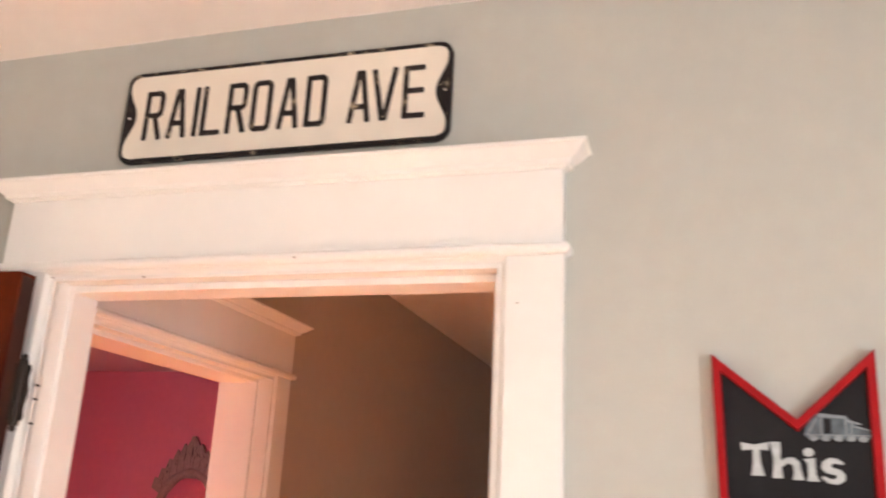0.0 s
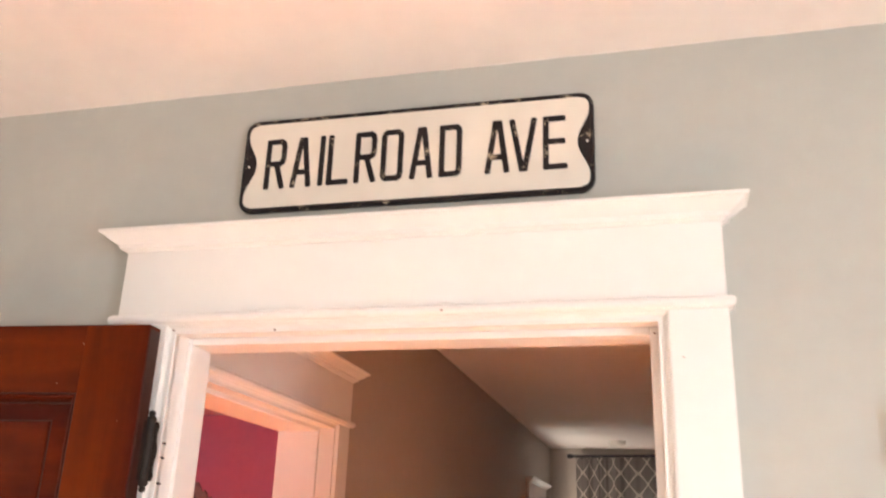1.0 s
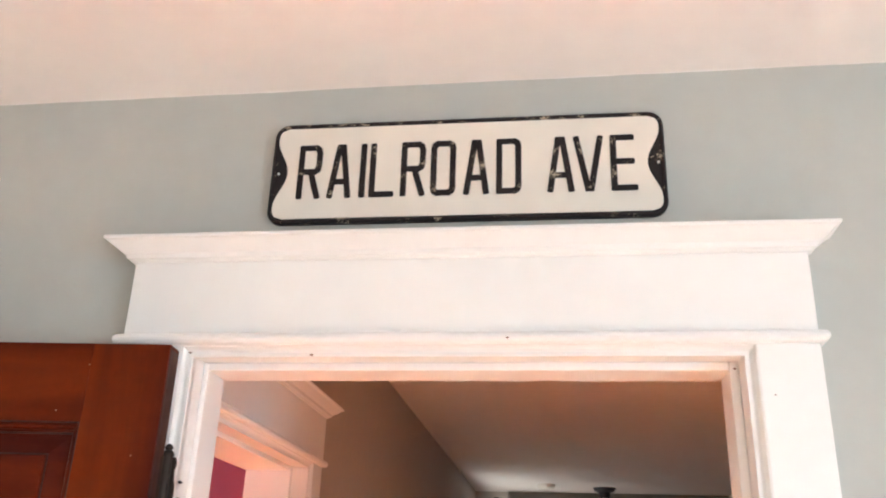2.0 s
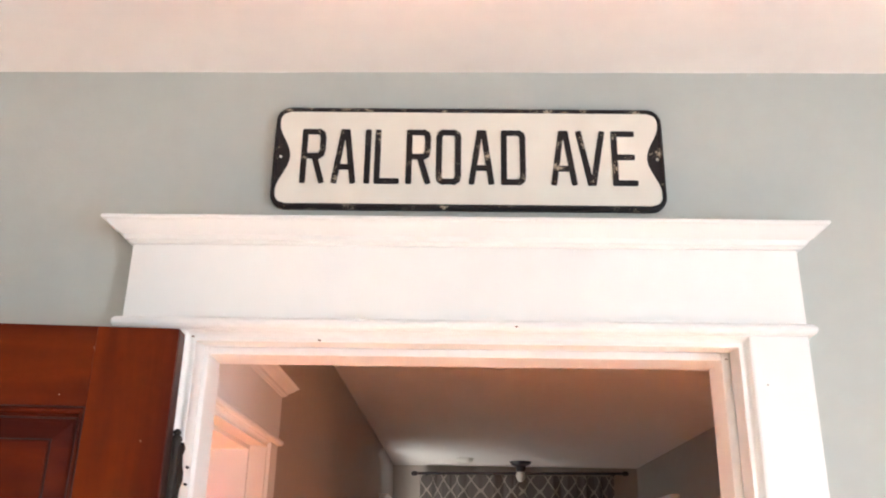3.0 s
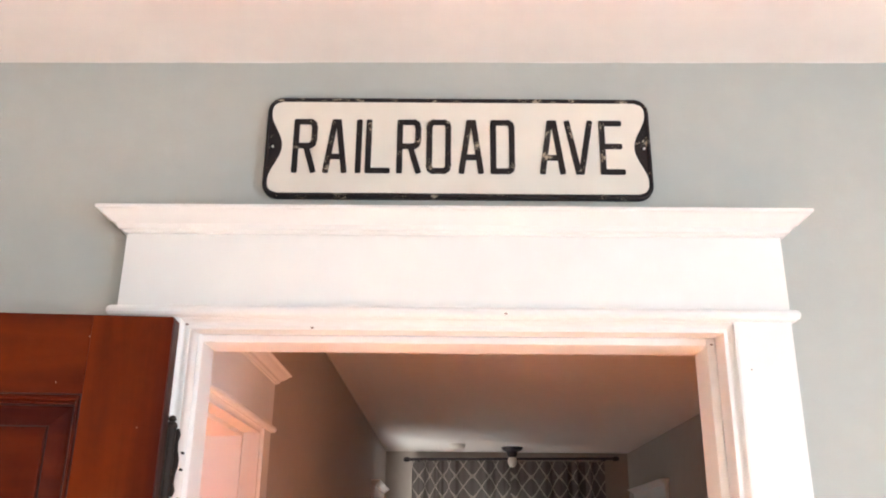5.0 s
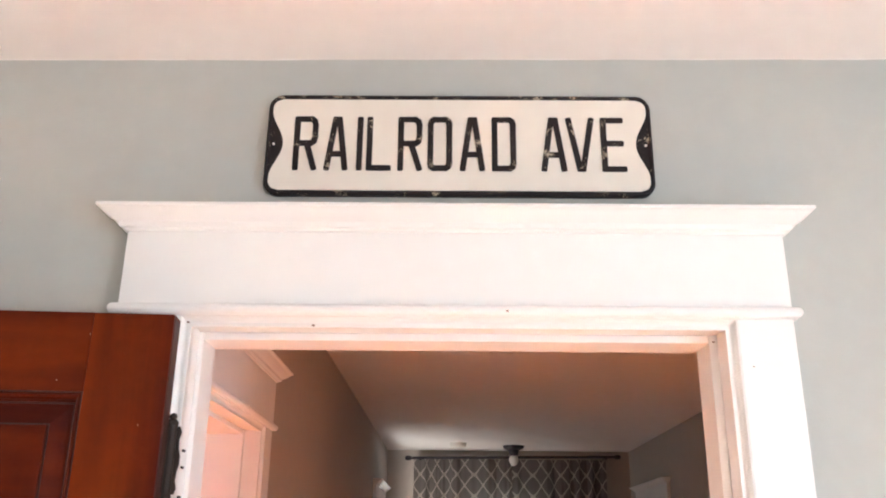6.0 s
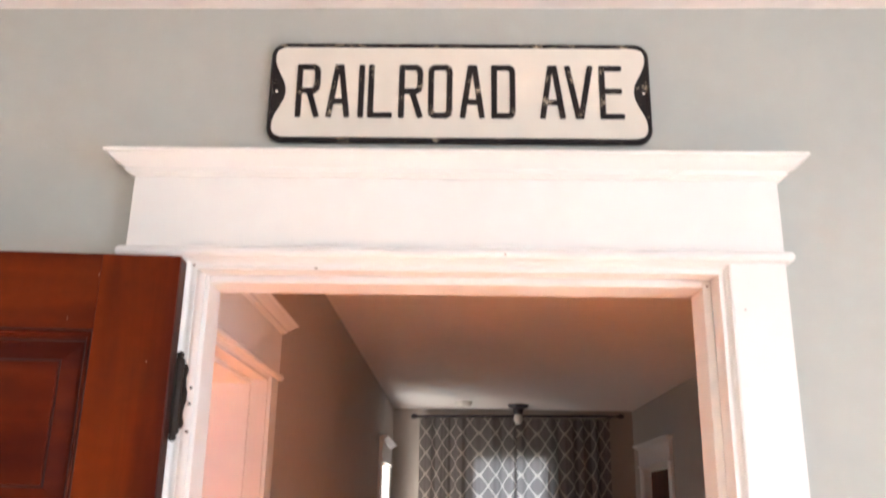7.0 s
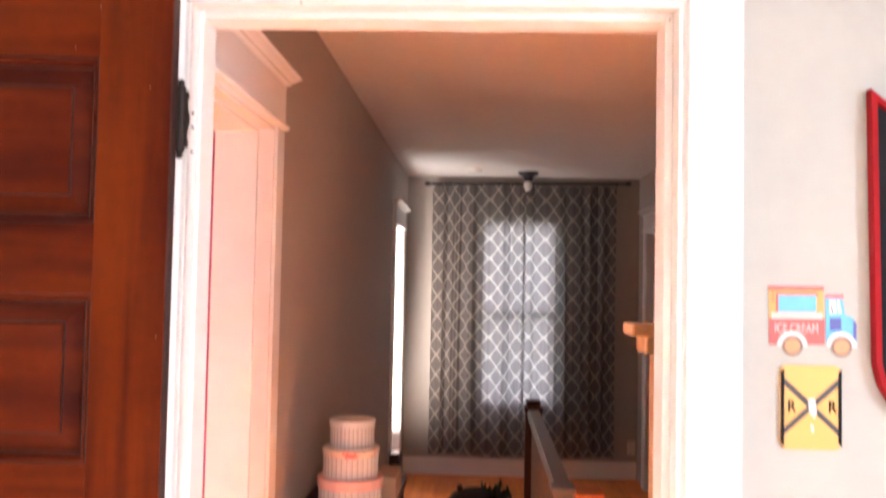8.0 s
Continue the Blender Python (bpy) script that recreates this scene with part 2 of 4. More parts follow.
def plate(bm, pts, y0, y1, m=None):
    """An outline in x and z, given thickness from y0 (front) to y1."""
    a = [bm.verts.new((x, y0, z)) for x, z in pts]
    b = [bm.verts.new((x, y1, z)) for x, z in pts]
    bm.faces.new(a)
    bm.faces.new(b[::-1])
    for i in range(len(pts)):
        j = (i + 1) % len(pts)
        bm.faces.new((a[i], b[i], b[j], a[j]))
    if m is not None:
        bmesh.ops.transform(bm, matrix=m, verts=a + b)
    return bm


def run(bm, profile, x0, x1, m=None):
    """A moulding: a closed profile in y and z drawn along x."""
    a = [bm.verts.new((x0, y, z)) for y, z in profile]
    b = [bm.verts.new((x1, y, z)) for y, z in profile]
    bm.faces.new(a)
    bm.faces.new(b[::-1])
    for i in range(len(profile)):
        j = (i + 1) % len(profile)
        bm.faces.new((a[i], b[i], b[j], a[j]))
    if m is not None:
        bmesh.ops.transform(bm, matrix=m, verts=a + b)
    return bm


def cornice(bm, profile, x0, x1, y, m=None):
    """A moulding with mitred returns: its profile gives how far it stands out and its height."""
    rows = []
    for out, z in profile:
        rows.append([bm.verts.new(p) for p in ((x0 - out, 0, z), (x0 - out, y - out, z), (x1 + out, y - out, z), (x1 + out, 0, z))])
    for a, b in zip(rows, rows[1:]):
        for i in range(3):
            bm.faces.new((a[i], a[i + 1], b[i + 1], b[i]))
    bm.faces.new(rows[0])
    bm.faces.new(rows[-1][::-1])
    bm.faces.new([r[0] for r in rows] + [])
    bm.faces.new([r[3] for r in rows][::-1])
    if m is not None:
        bmesh.ops.transform(bm, matrix=m, verts=[v for r in rows for v in r])
    return bm


def turned(bm, profile, at, steps=24):
    """A round thing: radius and height, spun about the upright through at."""
    rings = [[bm.verts.new((at[0] + r * math.cos(2 * math.pi * k / steps), at[1] + r * math.sin(2 * math.pi * k / steps), at[2] + z)) for k in range(steps)] for r, z in profile]
    for a, b in zip(rings, rings[1:]):
        for k in range(steps):
            j = (k + 1) % steps
            bm.faces.new((a[k], a[j], b[j], b[k]))
    bm.faces.new(rings[0][::-1])
    bm.faces.new(rings[-1])
    return bm


def disc(cx, cz, r, steps=24, a0=0.0, a1=360.0):
    n = steps if a1 - a0 >= 360 else steps + 1
    return [(cx + r * math.cos(radians(a0 + (a1 - a0) * k / steps)), cz + r * math.sin(radians(a0 + (a1 - a0) * k / steps))) for k in range(n)]


def rounded(x0, x1, z0, z1, r, steps=5):
    pts = []
    for cx, cz, a in ((x1 - r, z1 - r, 0), (x0 + r, z1 - r, 90), (x0 + r, z0 + r, 180), (x1 - r, z0 + r, 270)):
        pts += [(cx + r * math.cos(radians(a + 90 * k / steps)), cz + r * math.sin(radians(a + 90 * k / steps))) for k in range(steps + 1)]
    return pts


def wall(name, m, length, height, thick, holes, mat, label):
    """A wall along local x, its face at y = 0 and its back at y = thick, with openings through it."""
    bm = bmesh.new()
    xs = 0.0
    for x0, x1, z0, z1 in sorted(holes):
        box(bm, xs, x0, 0, thick, 0, height, m=m)
        if z0 > 0:
            box(bm, x0, x1, 0, thick, 0, z0, m=m)
        box(bm, x0, x1, 0, thick, z1, height, m=m)
        xs = x1
    box(bm, xs, length, 0, thick, 0, height, m=m)
    bmesh.ops.remove_doubles(bm, verts=bm.verts, dist=1e-5)
    return solid(name, bm, mat, label, "wall")


# ---- the setting ----
TOP = 2.505


def slope(x):
    """The old ceiling of the room rises a little towards the east."""
    return 2.507 + 0.0055 * x


NORTH = Matrix.Translation((-2.4, 0, 0))
wall("wall_north", NORTH, 5.0, TOP + 0.05, 0.100, [(2.36, 3.21, 0, 2.055)], M_WALL, "sage grey painted wall with a doorway")
wall("wall_east", Matrix.Translation((2.5, -3.6, 0)) @ Matrix.Rotation(radians(90), 4, "Z") @ Matrix.Scale(-1, 4, (0, 1, 0)), 3.6, TOP + 0.05, 0.12, [(1.5, 2.4, 0.9, 2.1)], M_WALL, "sage grey painted wall with a window")
wall("wall_south", Matrix.Translation((-2.4, -3.6, 0)) @ Matrix.Scale(-1, 4, (0, 1, 0)), 4.9, TOP + 0.05, 0.12, [(3.4, 4.7, 0.8, 2.3)], M_WALL, "sage grey painted wall with a wide south window")
wall("wall_west", Matrix.Translation((-2.4, -3.6, 0)) @ Matrix.Rotation(radians(90), 4, "Z"), 3.6, TOP + 0.05, 0.12, [(2.05, 2.9, 0.8, 2.2)], M_WALL, "sage grey painted wall with a sunny window")
HALL = Matrix.Translation((-0.135, 0.100, 0)) @ Matrix.Rotation(radians(90), 4, "Z")
wall("wall_hall_west", HALL, 5.9, TOP, 0.155, [(0.135, 0.935, 0, 2.03), (4.595, 5.245, 0, 2.005)], M_HALLWALL, "taupe painted hall wall with two doorways")
wall("wall_hall_north", Matrix.Translation((-0.135, 5.85, 0)), 2.1, TOP, 0.12, [(0.63, 1.27, 0.60, 2.13)], M_HALLWALL, "taupe painted end wall with a window")
wall("wall_hall_east", Matrix.Translation((1.82, 0.085, 0)) @ Matrix.Rotation(radians(90), 4, "Z") @ Matrix.Scale(-1, 4, (0, 1, 0)), 5.9, TOP, 0.1, [(4.575, 5.390, 0, 2.03)], M_HALLWALL, "taupe painted hall wall with a doorway")
bm = bmesh.new()
box(bm, -3.6, -0.29, 4.0, 4.1, 0, TOP)
box(bm, -3.6, -3.5, 0.100, 0.12, 0, TOP)
box(bm, -3.6, -3.5, 1.04, 4.0, 0, TOP)
box(bm, -3.6, -3.5, 0.12, 1.04, 0, 1.22)
box(bm, -3.6, -3.5, 0.12, 1.04, 2.35, TOP)
box(bm, -3.6, -2.405, 0.0, 0.104, 0, TOP)
box(bm, -2.405, -0.29, 0.1004, 0.104, 0, TOP)
solid("wall_pink_room", bm, M_PINK, "bright pink painted bedroom wall", "wall")
solid("wall_pink_room_east", boxed(-0.296, -0.290, 1.16, 4.0, 0, TOP), M_PINK, "bright pink painted bedroom wall beside a doorway", "wall")
bm = boxed(-2.6, 2.7, -3.8, 0.0, 0.0, 0.12)
for v in bm.verts:
    v.co.z += slope(v.co.x)
solid("ceiling", bm, M_CEIL, "white painted plaster ceiling", "ceiling")
solid("ceiling_hall", boxed(-0.135, 1.82, 0.100, 5.85, TOP - 0.003, TOP + 0.1), M_CEIL, "white painted hall ceiling", "ceiling")
solid("ceiling_pink_room", boxed(-3.6, -0.29, 0.100, 4.0, TOP - 0.003, TOP + 0.1), M_LAV, "lavender white bedroom ceiling", "ceiling")
solid("floor", boxed(-2.6, 2.8, -3.8, 0.1, -0.1, 0.0), M_FLOOR, "warm rust tan carpet covering the floor", "floor")
solid("floor_hall", boxed(-0.29, 1.95, 0.1, 6.1, -0.1, 0.0), M_PINE, "honey coloured pine floor", "floor")
solid("floor_pink_room", boxed(-3.7, -0.29, 0.1, 4.1, -0.1, 0.0), M_PINE, "honey coloured pine bedroom floor", "floor")
solid("ground", boxed(-60, 60, -60, 60, -3.2, -3.1), material("grass_ground", (0.07, 0.1, 0.04), 0.9, vary=0.3), "grassy ground outside", "ground")

CROWN = [(0, 2.190), (0.004, 2.191), (0.006, 2.1935), (0.011, 2.1945), (0.0125, 2.1985), (0.0135, 2.2015), (0.0175, 2.2035), (0.0225, 2.2065), (0.0275, 2.2105),
         (0.0315, 2.2145), (0.0345, 2.217), (0.0385, 2.2178), (0.0395, 2.219), (0.0395, 2.2225), (0.038, 2.224)]
BEADING = [(0, 2.0575), (0.006, 2.0575), (0.0095, 2.0595), (0.0115, 2.0635), (0.0115, 2.068), (0.0095, 2.072), (0.006, 2.074), (0, 2.074)]


def door_trim(name, m, label, thick, wide=0.77):
    """White casing round a doorway from x = 0 to wide: flat legs, beaded inner edge, frieze, cornice, jambs and stops."""
    t = thing(name, m.translation, label, "door frame", "door frames", "structure")
    w = wide
    for a, b in ((-0.123, -0.0275), (w + 0.0275, w + 0.112)):
        part("casing_leg", box(bmesh.new(), a, b, -0.0195, 0, 0, 2.058, 0.0015, m), M_TRIM, t)
    for s, x in ((1, -0.0275), (-1, w + 0.0275)):
        bm = bmesh.new()
        pts = [(0, 0), (0, -0.0192), (0.0014, -0.0192), (0.0026, -0.0145), (0.005, -0.0105), (0.0085, -0.0085), (0.0095, -0.0085), (0.0100, -0.0112), (0.0148, -0.0112), (0.0155, -0.0104), (0.0155, 0)]
        a = [bm.verts.new((x + s * u, v, 0)) for u, v in pts]
        b = [bm.verts.new((x + s * u, v, 2.0575 - u)) for u, v in pts]
        for i in range(len(pts)):
            j = (i + 1) % len(pts)
            bm.faces.new((a[i], a[j], b[j], b[i]))
        bm.faces.new(a), bm.faces.new(b)
        bmesh.ops.transform(bm, matrix=m, verts=bm.verts)
        part("casing_bead", bm, M_TRIM, t)
    bm = bmesh.new()
    a = [bm.verts.new((-0.0275 + u, v, 2.0575 - u)) for u, v in pts]
    b = [bm.verts.new((w + 0.0275 - u, v, 2.0575 - u)) for u, v in pts]
    for i in range(len(pts)):
        j = (i + 1) % len(pts)
        bm.faces.new((a[i], a[j], b[j], b[i]))
    bm.faces.new(a), bm.faces.new(b)
    bmesh.ops.transform(bm, matrix=m, verts=bm.verts)
    part("head_bead", bm, M_TRIM, t)
    part("frieze_board", box(bmesh.new(), -0.123, w + 0.111, -0.0215, 0, 2.074, 2.190, 0.0012, m), M_TRIM, t)
    part("bead_moulding", cornice(bmesh.new(), BEADING, -0.1225, w + 0.1105, -0.0215, m), M_TRIM, t, smooth=False)
    part("cornice", cornice(bmesh.new(), CROWN, -0.1225, w + 0.1105, -0.0215, m), M_TRIM, t)
    for a, b in ((-0.03, -0.012), (w + 0.0125, w + 0.03)):
        part("jamb", box(bmesh.new(), a, b, -0.004, thick + 0.004, 0, 2.06, 0.001, m), M_TRIM, t)
    part("head_jamb", box(bmesh.new(), -0.0118, w + 0.0123, -0.004, thick + 0.004, 2.0450, 2.06, 0.001, m), M_TRIM, t)
    for a, b in ((-0.0118, -0.004), (w - 0.001, w + 0.0123)):
        part("stop", box(bmesh.new(), a, b, 0.032, thick, 0, 2.0448, 0.0015, m), M_TRIM, t)
    part("head_stop", box(bmesh.new(), -0.0038, w - 0.0012, 0.0323, thick - 0.0003, 2.0325, 2.0448, 0.0015, m), M_TRIM, t)
    return t


front = door_trim("door_frame", Matrix.Identity(4), "white painted door casing with a deep frieze and moulded cornice", 0.100)
for x, y, z, r in ((0.170, -0.0112, 2.045, 0.0018), (0.458, -0.0330, 2.0635, 0.0015), (0.7760, 0.0320, 2.0345, 0.0016), (-0.018, -0.0105, 2.049, 0.0016), (0.815, -0.0195, 1.986, 0.0010)):
    part("nail", plate(bmesh.new(), [(x - 1.6 * r, z), (x - r, z + 0.8 * r), (x + 0.6 * r, z + r), (x + 1.7 * r, z), (x + 0.3 * r, z - r)], y - 0.0004, y + 0.002), M_NAIL, front, "dark nail head under chipped paint")
door_trim("door_frame", HALL @ Matrix.Translation((0.150, 0, -0.02)), "white painted hall door casing with a moulded cornice", 0.155)
door_trim("door_frame", HALL @ Matrix.Translation((4.610, 0, -0.045)), "brightly lit white casing of an outer doorway", 0.155, 0.62)
EAST = Matrix.Translation((1.82, 5.49, 0)) @ Matrix.Rotation(radians(-90), 4, "Z")
door_trim("door_frame", EAST @ Matrix.Translation((0.03, 0, -0.02)), "grey white door casing in shade", 0.1)
bm = bmesh.new()
for a, b in ((-0.135 + 0.004, 1.81),):
    run(bm, [(5.85, 0), (5.833, 0), (5.833, 0.115), (5.838, 0.125), (5.841, 0.14), (5.85, 0.142)], a, b)
solid("baseboard", bm, M_TRIM, "painted baseboard along the end wall", "baseboard")


def window(name, m, wide, z0, z1, thick, label):
    """A sash window in an opening from x = 0 to wide."""
    t = thing(name, m @ Vector((0, 0, z0)), label, "window", "", "structure")
    for a, b, c, d in ((0.001, 0.04, z0, z1), (wide - 0.04, wide - 0.001, z0, z1)):
        part("window_frame", box(bmesh.new(), a, b, 0.02, thick, c, d, 0.002, m), M_TRIM, t)
    mid = (z0 + z1) / 2
    for c, d in ((z0, z0 + 0.05), (mid - 0.02, mid + 0.02), (z1 - 0.045, z1)):
        part("sash_rail", box(bmesh.new(), 0.04, wide - 0.04, 0.04, thick - 0.02, c + 0.001, d - 0.001, 0.002, m), M_TRIM, t)
    for c, d in ((z0 + 0.05, mid - 0.02), (mid + 0.02, z1 - 0.045)):
        p = part("pane", box(bmesh.new(), 0.04, wide - 0.04, 0.06, 0.064, c, d, 0, m), M_GLASS, t)
        p.visible_shadow = False
    return t


window("window_1", Matrix.Translation((0.495, 5.85, 0)), 0.64, 0.60, 2.13, 0.12, "white sash window behind patterned curtains")
window("window_2", Matrix.Translation((2.5, -2.1, 0)) @ Matrix.Rotation(radians(90), 4, "Z") @ Matrix.Scale(-1, 4, (0, 1, 0)), 0.9, 0.9, 2.1, 0.12, "white sash window letting in daylight")
window("window_5", Matrix.Translation((-2.4, -1.55, 0)) @ Matrix.Rotation(radians(90), 4, "Z"), 0.85, 0.8, 2.2, 0.12, "white sash window in full afternoon sun")
# Unseen wall, added to stop direct sun at the far doorway.
solid("sun_block_wall", boxed(-1.3, -1.2, 4.1, 6.2, -3.1, 2.7), M_TRIM, "added white wall keeping the sun out of the far doorway", "wall")

window("window_3", Matrix.Translation((1.0, -3.6, 0)) @ Matrix.Scale(-1, 4, (0, 1, 0)), 1.3, 0.8, 2.3, 0.12, "wide white sash window in a sage grey wall")
window("window_4", Matrix.Translation((-3.5, 0.12, 0)) @ Matrix.Rotation(radians(90), 4, "Z"), 0.92, 1.22, 2.35, 0.1, "white sash window in a pink wall")

# The ceiling paint runs a little unevenly onto the wall.
bm = bmesh.new()
edge = [(-1.7 + 0.02 * k, slope(-1.7 + 0.02 * k) - 0.0004 - 0.0018 * noise.noise((k * 0.11, 3.1, 0)) - 0.0009 * noise.noise((k * 0.45, 8.7, 0))) for k in range(211)]
plate(bm, edge + [(2.5, slope(2.5) + 0.002), (-1.7, slope(-1.7) + 0.002)], -0.0012, 0.0005)
solid("trim", bm, M_CEIL, "uneven white paint line along the top of the wall", "trim")

# ---- the open door ----
HINGE = Matrix.Translation((-0.0165, -0.049, 0)) @ Matrix.Rotation(radians(4.0), 4, "Z")


def panel_door():
    """Five lying panels between stiles and rails, swung back against the wall; its edge at x = 0, its face at y = -0.036."""
    t = thing("door_1", (-0.0165, -0.049, 0.012), "reddish brown stained wooden panel door standing wide open", "door", "", "structure")
    zt, zs = 2.041, [1.930 - 0.366 * k for k in range(5)]
    part("stile", box(bmesh.new(), -0.111, 0, -0.036, 0, 0.012, zt, 0.0009, HINGE), M_DOOR, t)
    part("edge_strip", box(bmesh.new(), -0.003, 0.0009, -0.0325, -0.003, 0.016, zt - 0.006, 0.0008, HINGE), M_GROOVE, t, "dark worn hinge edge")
    part("stile", box(bmesh.new(), -0.785, -0.661, -0.036, 0, 0.012, zt, 0.004, HINGE), M_DOOR, t)
    tops = [zt] + [z - 0.257 for z in zs]
    lows = zs + [0.012]
    for a, b in zip(lows, tops):
        part("rail", box(bmesh.new(), -0.6608, -0.1111, -0.0359, -0.0005, a, b, 0.0004, HINGE), M_RAIL, t)
    for z in zs:
        x0, x1, z0, z1 = -0.6608, -0.1112, z - 0.2568, z - 0.0002
        bm = bmesh.new()
        g = 0.0125
        edge = [(0, -0.0352), (0.0018, -0.0330), (0.0030, -0.0330), (0.0042, -0.0345), (0.0070, -0.0335), (0.0095, -0.0290), (0.0105, -0.0225), (g, -0.0215), (g, -0.012), (0, -0.012)]
        for za, sz in ((z1, -1), (z0, 1)):
            run(bm, [(v, za + sz * u) for u, v in edge], x0, x1, HINGE)
        for s, x in ((1, x0), (-1, x1)):
            a = [bm.verts.new((x + s * u, v, z0)) for u, v in edge]
            b = [bm.verts.new((x + s * u, v, z1)) for u, v in edge]
            for i in range(len(edge)):
                j = (i + 1) % len(edge)
                bm.faces.new((a[i], a[j], b[j], b[i]))
            bmesh.ops.transform(bm, matrix=HINGE, verts=a + b)
        part("sticking", bm, M_PANEL, t)
        # Thin dark strips follow the moulding's edges and the raised field.
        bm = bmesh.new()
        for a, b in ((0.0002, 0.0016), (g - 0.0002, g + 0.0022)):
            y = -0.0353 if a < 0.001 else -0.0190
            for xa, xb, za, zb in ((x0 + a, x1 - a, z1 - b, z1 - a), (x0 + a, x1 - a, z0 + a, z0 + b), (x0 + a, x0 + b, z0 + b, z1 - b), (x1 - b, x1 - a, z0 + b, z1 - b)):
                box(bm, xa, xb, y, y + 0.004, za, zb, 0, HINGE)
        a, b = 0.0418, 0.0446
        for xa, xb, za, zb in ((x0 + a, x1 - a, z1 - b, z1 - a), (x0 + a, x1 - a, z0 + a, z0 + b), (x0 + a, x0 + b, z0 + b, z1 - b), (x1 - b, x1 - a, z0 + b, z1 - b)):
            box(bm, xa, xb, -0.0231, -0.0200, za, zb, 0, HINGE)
        part("groove", bm, M_GROOVE, t, "thin dark strips along the moulding")
        bm = bmesh.new()
        rows = []
        for d, y in ((g + 0.0005, -0.017), (g + 0.004, -0.0165), (0.044, -0.0225), (0.0445, -0.027), (0.047, -0.0275)):
            rows.append([bm.verts.new(HINGE @ Vector(p)) for p in ((x0 + d, y, z0 + d), (x1 - d, y, z0 + d), (x1 - d, y, z1 - d), (x0 + d, y, z1 - d))])
        for a, b in zip(rows, rows[1:]):
            for i in range(4):
                j = (i + 1) % 4
                bm.faces.new((a[i], a[j], b[j], b[i]))
        bm.faces.new(rows[-1])
        bm.faces.new(rows[0][::-1])
        part("panel", bm, M_PANEL, t)
    for x, z in ((-0.0275, 1.500), (-0.129, 2.009), (-0.165, 1.944), (-0.049, 1.885)):
        part("paint_fleck", box(bmesh.new(), x, x + 0.0009, -0.0363, -0.0352, z, z + 0.0018, 0, HINGE @ Matrix.Translation((0.0165, 0, 0))), M_CARD, t, "tiny fleck of white wall paint")
    for z in (1.845, 0.3):
        bm = bmesh.new()
        turned(bm, [(0.001, -0.064), (0.0045, -0.062), (0.006, -0.058), (0.004, -0.0555), (0.007, -0.053), (0.0085, -0.049), (0.0070, -0.046), (0.0070, -0.018), (0.0076, -0.0175), (0.0076, -0.0165), (0.0070, -0.016),
                    (0.0070, 0.016), (0.0076, 0.0165), (0.0076, 0.0175), (0.0070, 0.018), (0.0070, 0.046), (0.0085, 0.049), (0.007, 0.053), (0.004, 0.0555), (0.006, 0.058), (0.0045, 0.062), (0.001, 0.064)], (-0.0125, -0.0445, z), 14)
        h = part("hinge", bm, M_IRON, t, "black cast iron butt hinge with finials")
        part("leaf", boxed(-0.0165, -0.0148, -0.083, -0.047, z - 0.046, z + 0.046, 0.0005), M_IRON, h)
        bm = bmesh.new()
        plate(bm, [(-0.020, z - 0.046), (-0.003, z - 0.046), (-0.0005, z - 0.038), (-0.0030, z - 0.028), (-0.0020, z - 0.015), (0.0005, z - 0.006), (0.0005, z + 0.006), (-0.0020, z + 0.015), (-0.0030, z + 0.028), (-0.0005, z + 0.038), (-0.003, z + 0.046), (-0.020, z + 0.046)], -0.0400, -0.0375)
        part("leaf", bm, M_IRON, h)
        bm = bmesh.new()
        for dz in (-0.036, 0.004, 0.027):
            plate(bm, disc(-0.0015, z + dz - 0.012, 0.0019, 10), -0.0206, -0.0135)
        part("screw", bm, M_IRON, h)
    return t


panel_door()

# ---- the street sign ----
STROKE = 0.0094
GLYPHS = {
    "A": [[(0.04, 0), (0.40, 1), (0.60, 1), (0.96, 0)], [(0.17, 0.28), (0.83, 0.28)]],
    "D": [[(0, 0), (0, 1), (0.8, 1), (0.94, 0.965), (1, 0.9), (1, 0.1), (0.94, 0.035), (0.8, 0), (0, 0)]],
    "E": [[(1, 0), (0, 0), (0, 1), (0.92, 1)], [(0, 0.52), (0.9, 0.52)]],
    "I": [[(0.5, 0), (0.5, 1)]],
    "L": [[(0, 1), (0, 0), (1, 0)]],
    "O": [[(0.2, 0), (0.06, 0.035), (0, 0.1), (0, 0.9), (0.06, 0.965), (0.2, 1), (0.8, 1), (0.94, 0.965), (1, 0.9), (1, 0.1), (0.94, 0.035), (0.8, 0), (0.2, 0)]],
    "R": [[(0, 0), (0, 1), (0.78, 1), (0.93, 0.96), (1, 0.88), (1, 0.62), (0.93, 0.54), (0.78, 0.5), (0, 0.5)], [(0.56, 0.5), (1, 0)]],
    "V": [[(0, 1), (0.44, 0), (0.58, 0), (1, 1)]],
}


def stroked(bm, pts, y0, y1, w, order=0):
    """A pen stroke with rounded ends and joints along a line of points in x and z."""
    for k, (p, q) in enumerate(zip(pts, pts[1:])):
        d = Vector((q[0] - p[0], q[1] - p[1])).normalized() * w / 2
        e = Vector((-d.y, d.x))
        lift = 0.0002 * (k % 2) + 0.0004 * order + 0.00003 * k
        ring = []
        a = math.atan2(d.y, d.x)
        for c, s in ((q, -90), (p, 90)):
            ring += [(c[0] + w / 2 * k2 * math.cos(a + radians(s + i)), c[1] + w / 2 * k2 * math.sin(a + radians(s + i))) for i, k2 in ((0, 1), (38, 1.2), (55, 1.15), (90, 1), (125, 1.15), (142, 1.2), (180, 1))]
        plate(bm, ring, y0 - lift, y1)


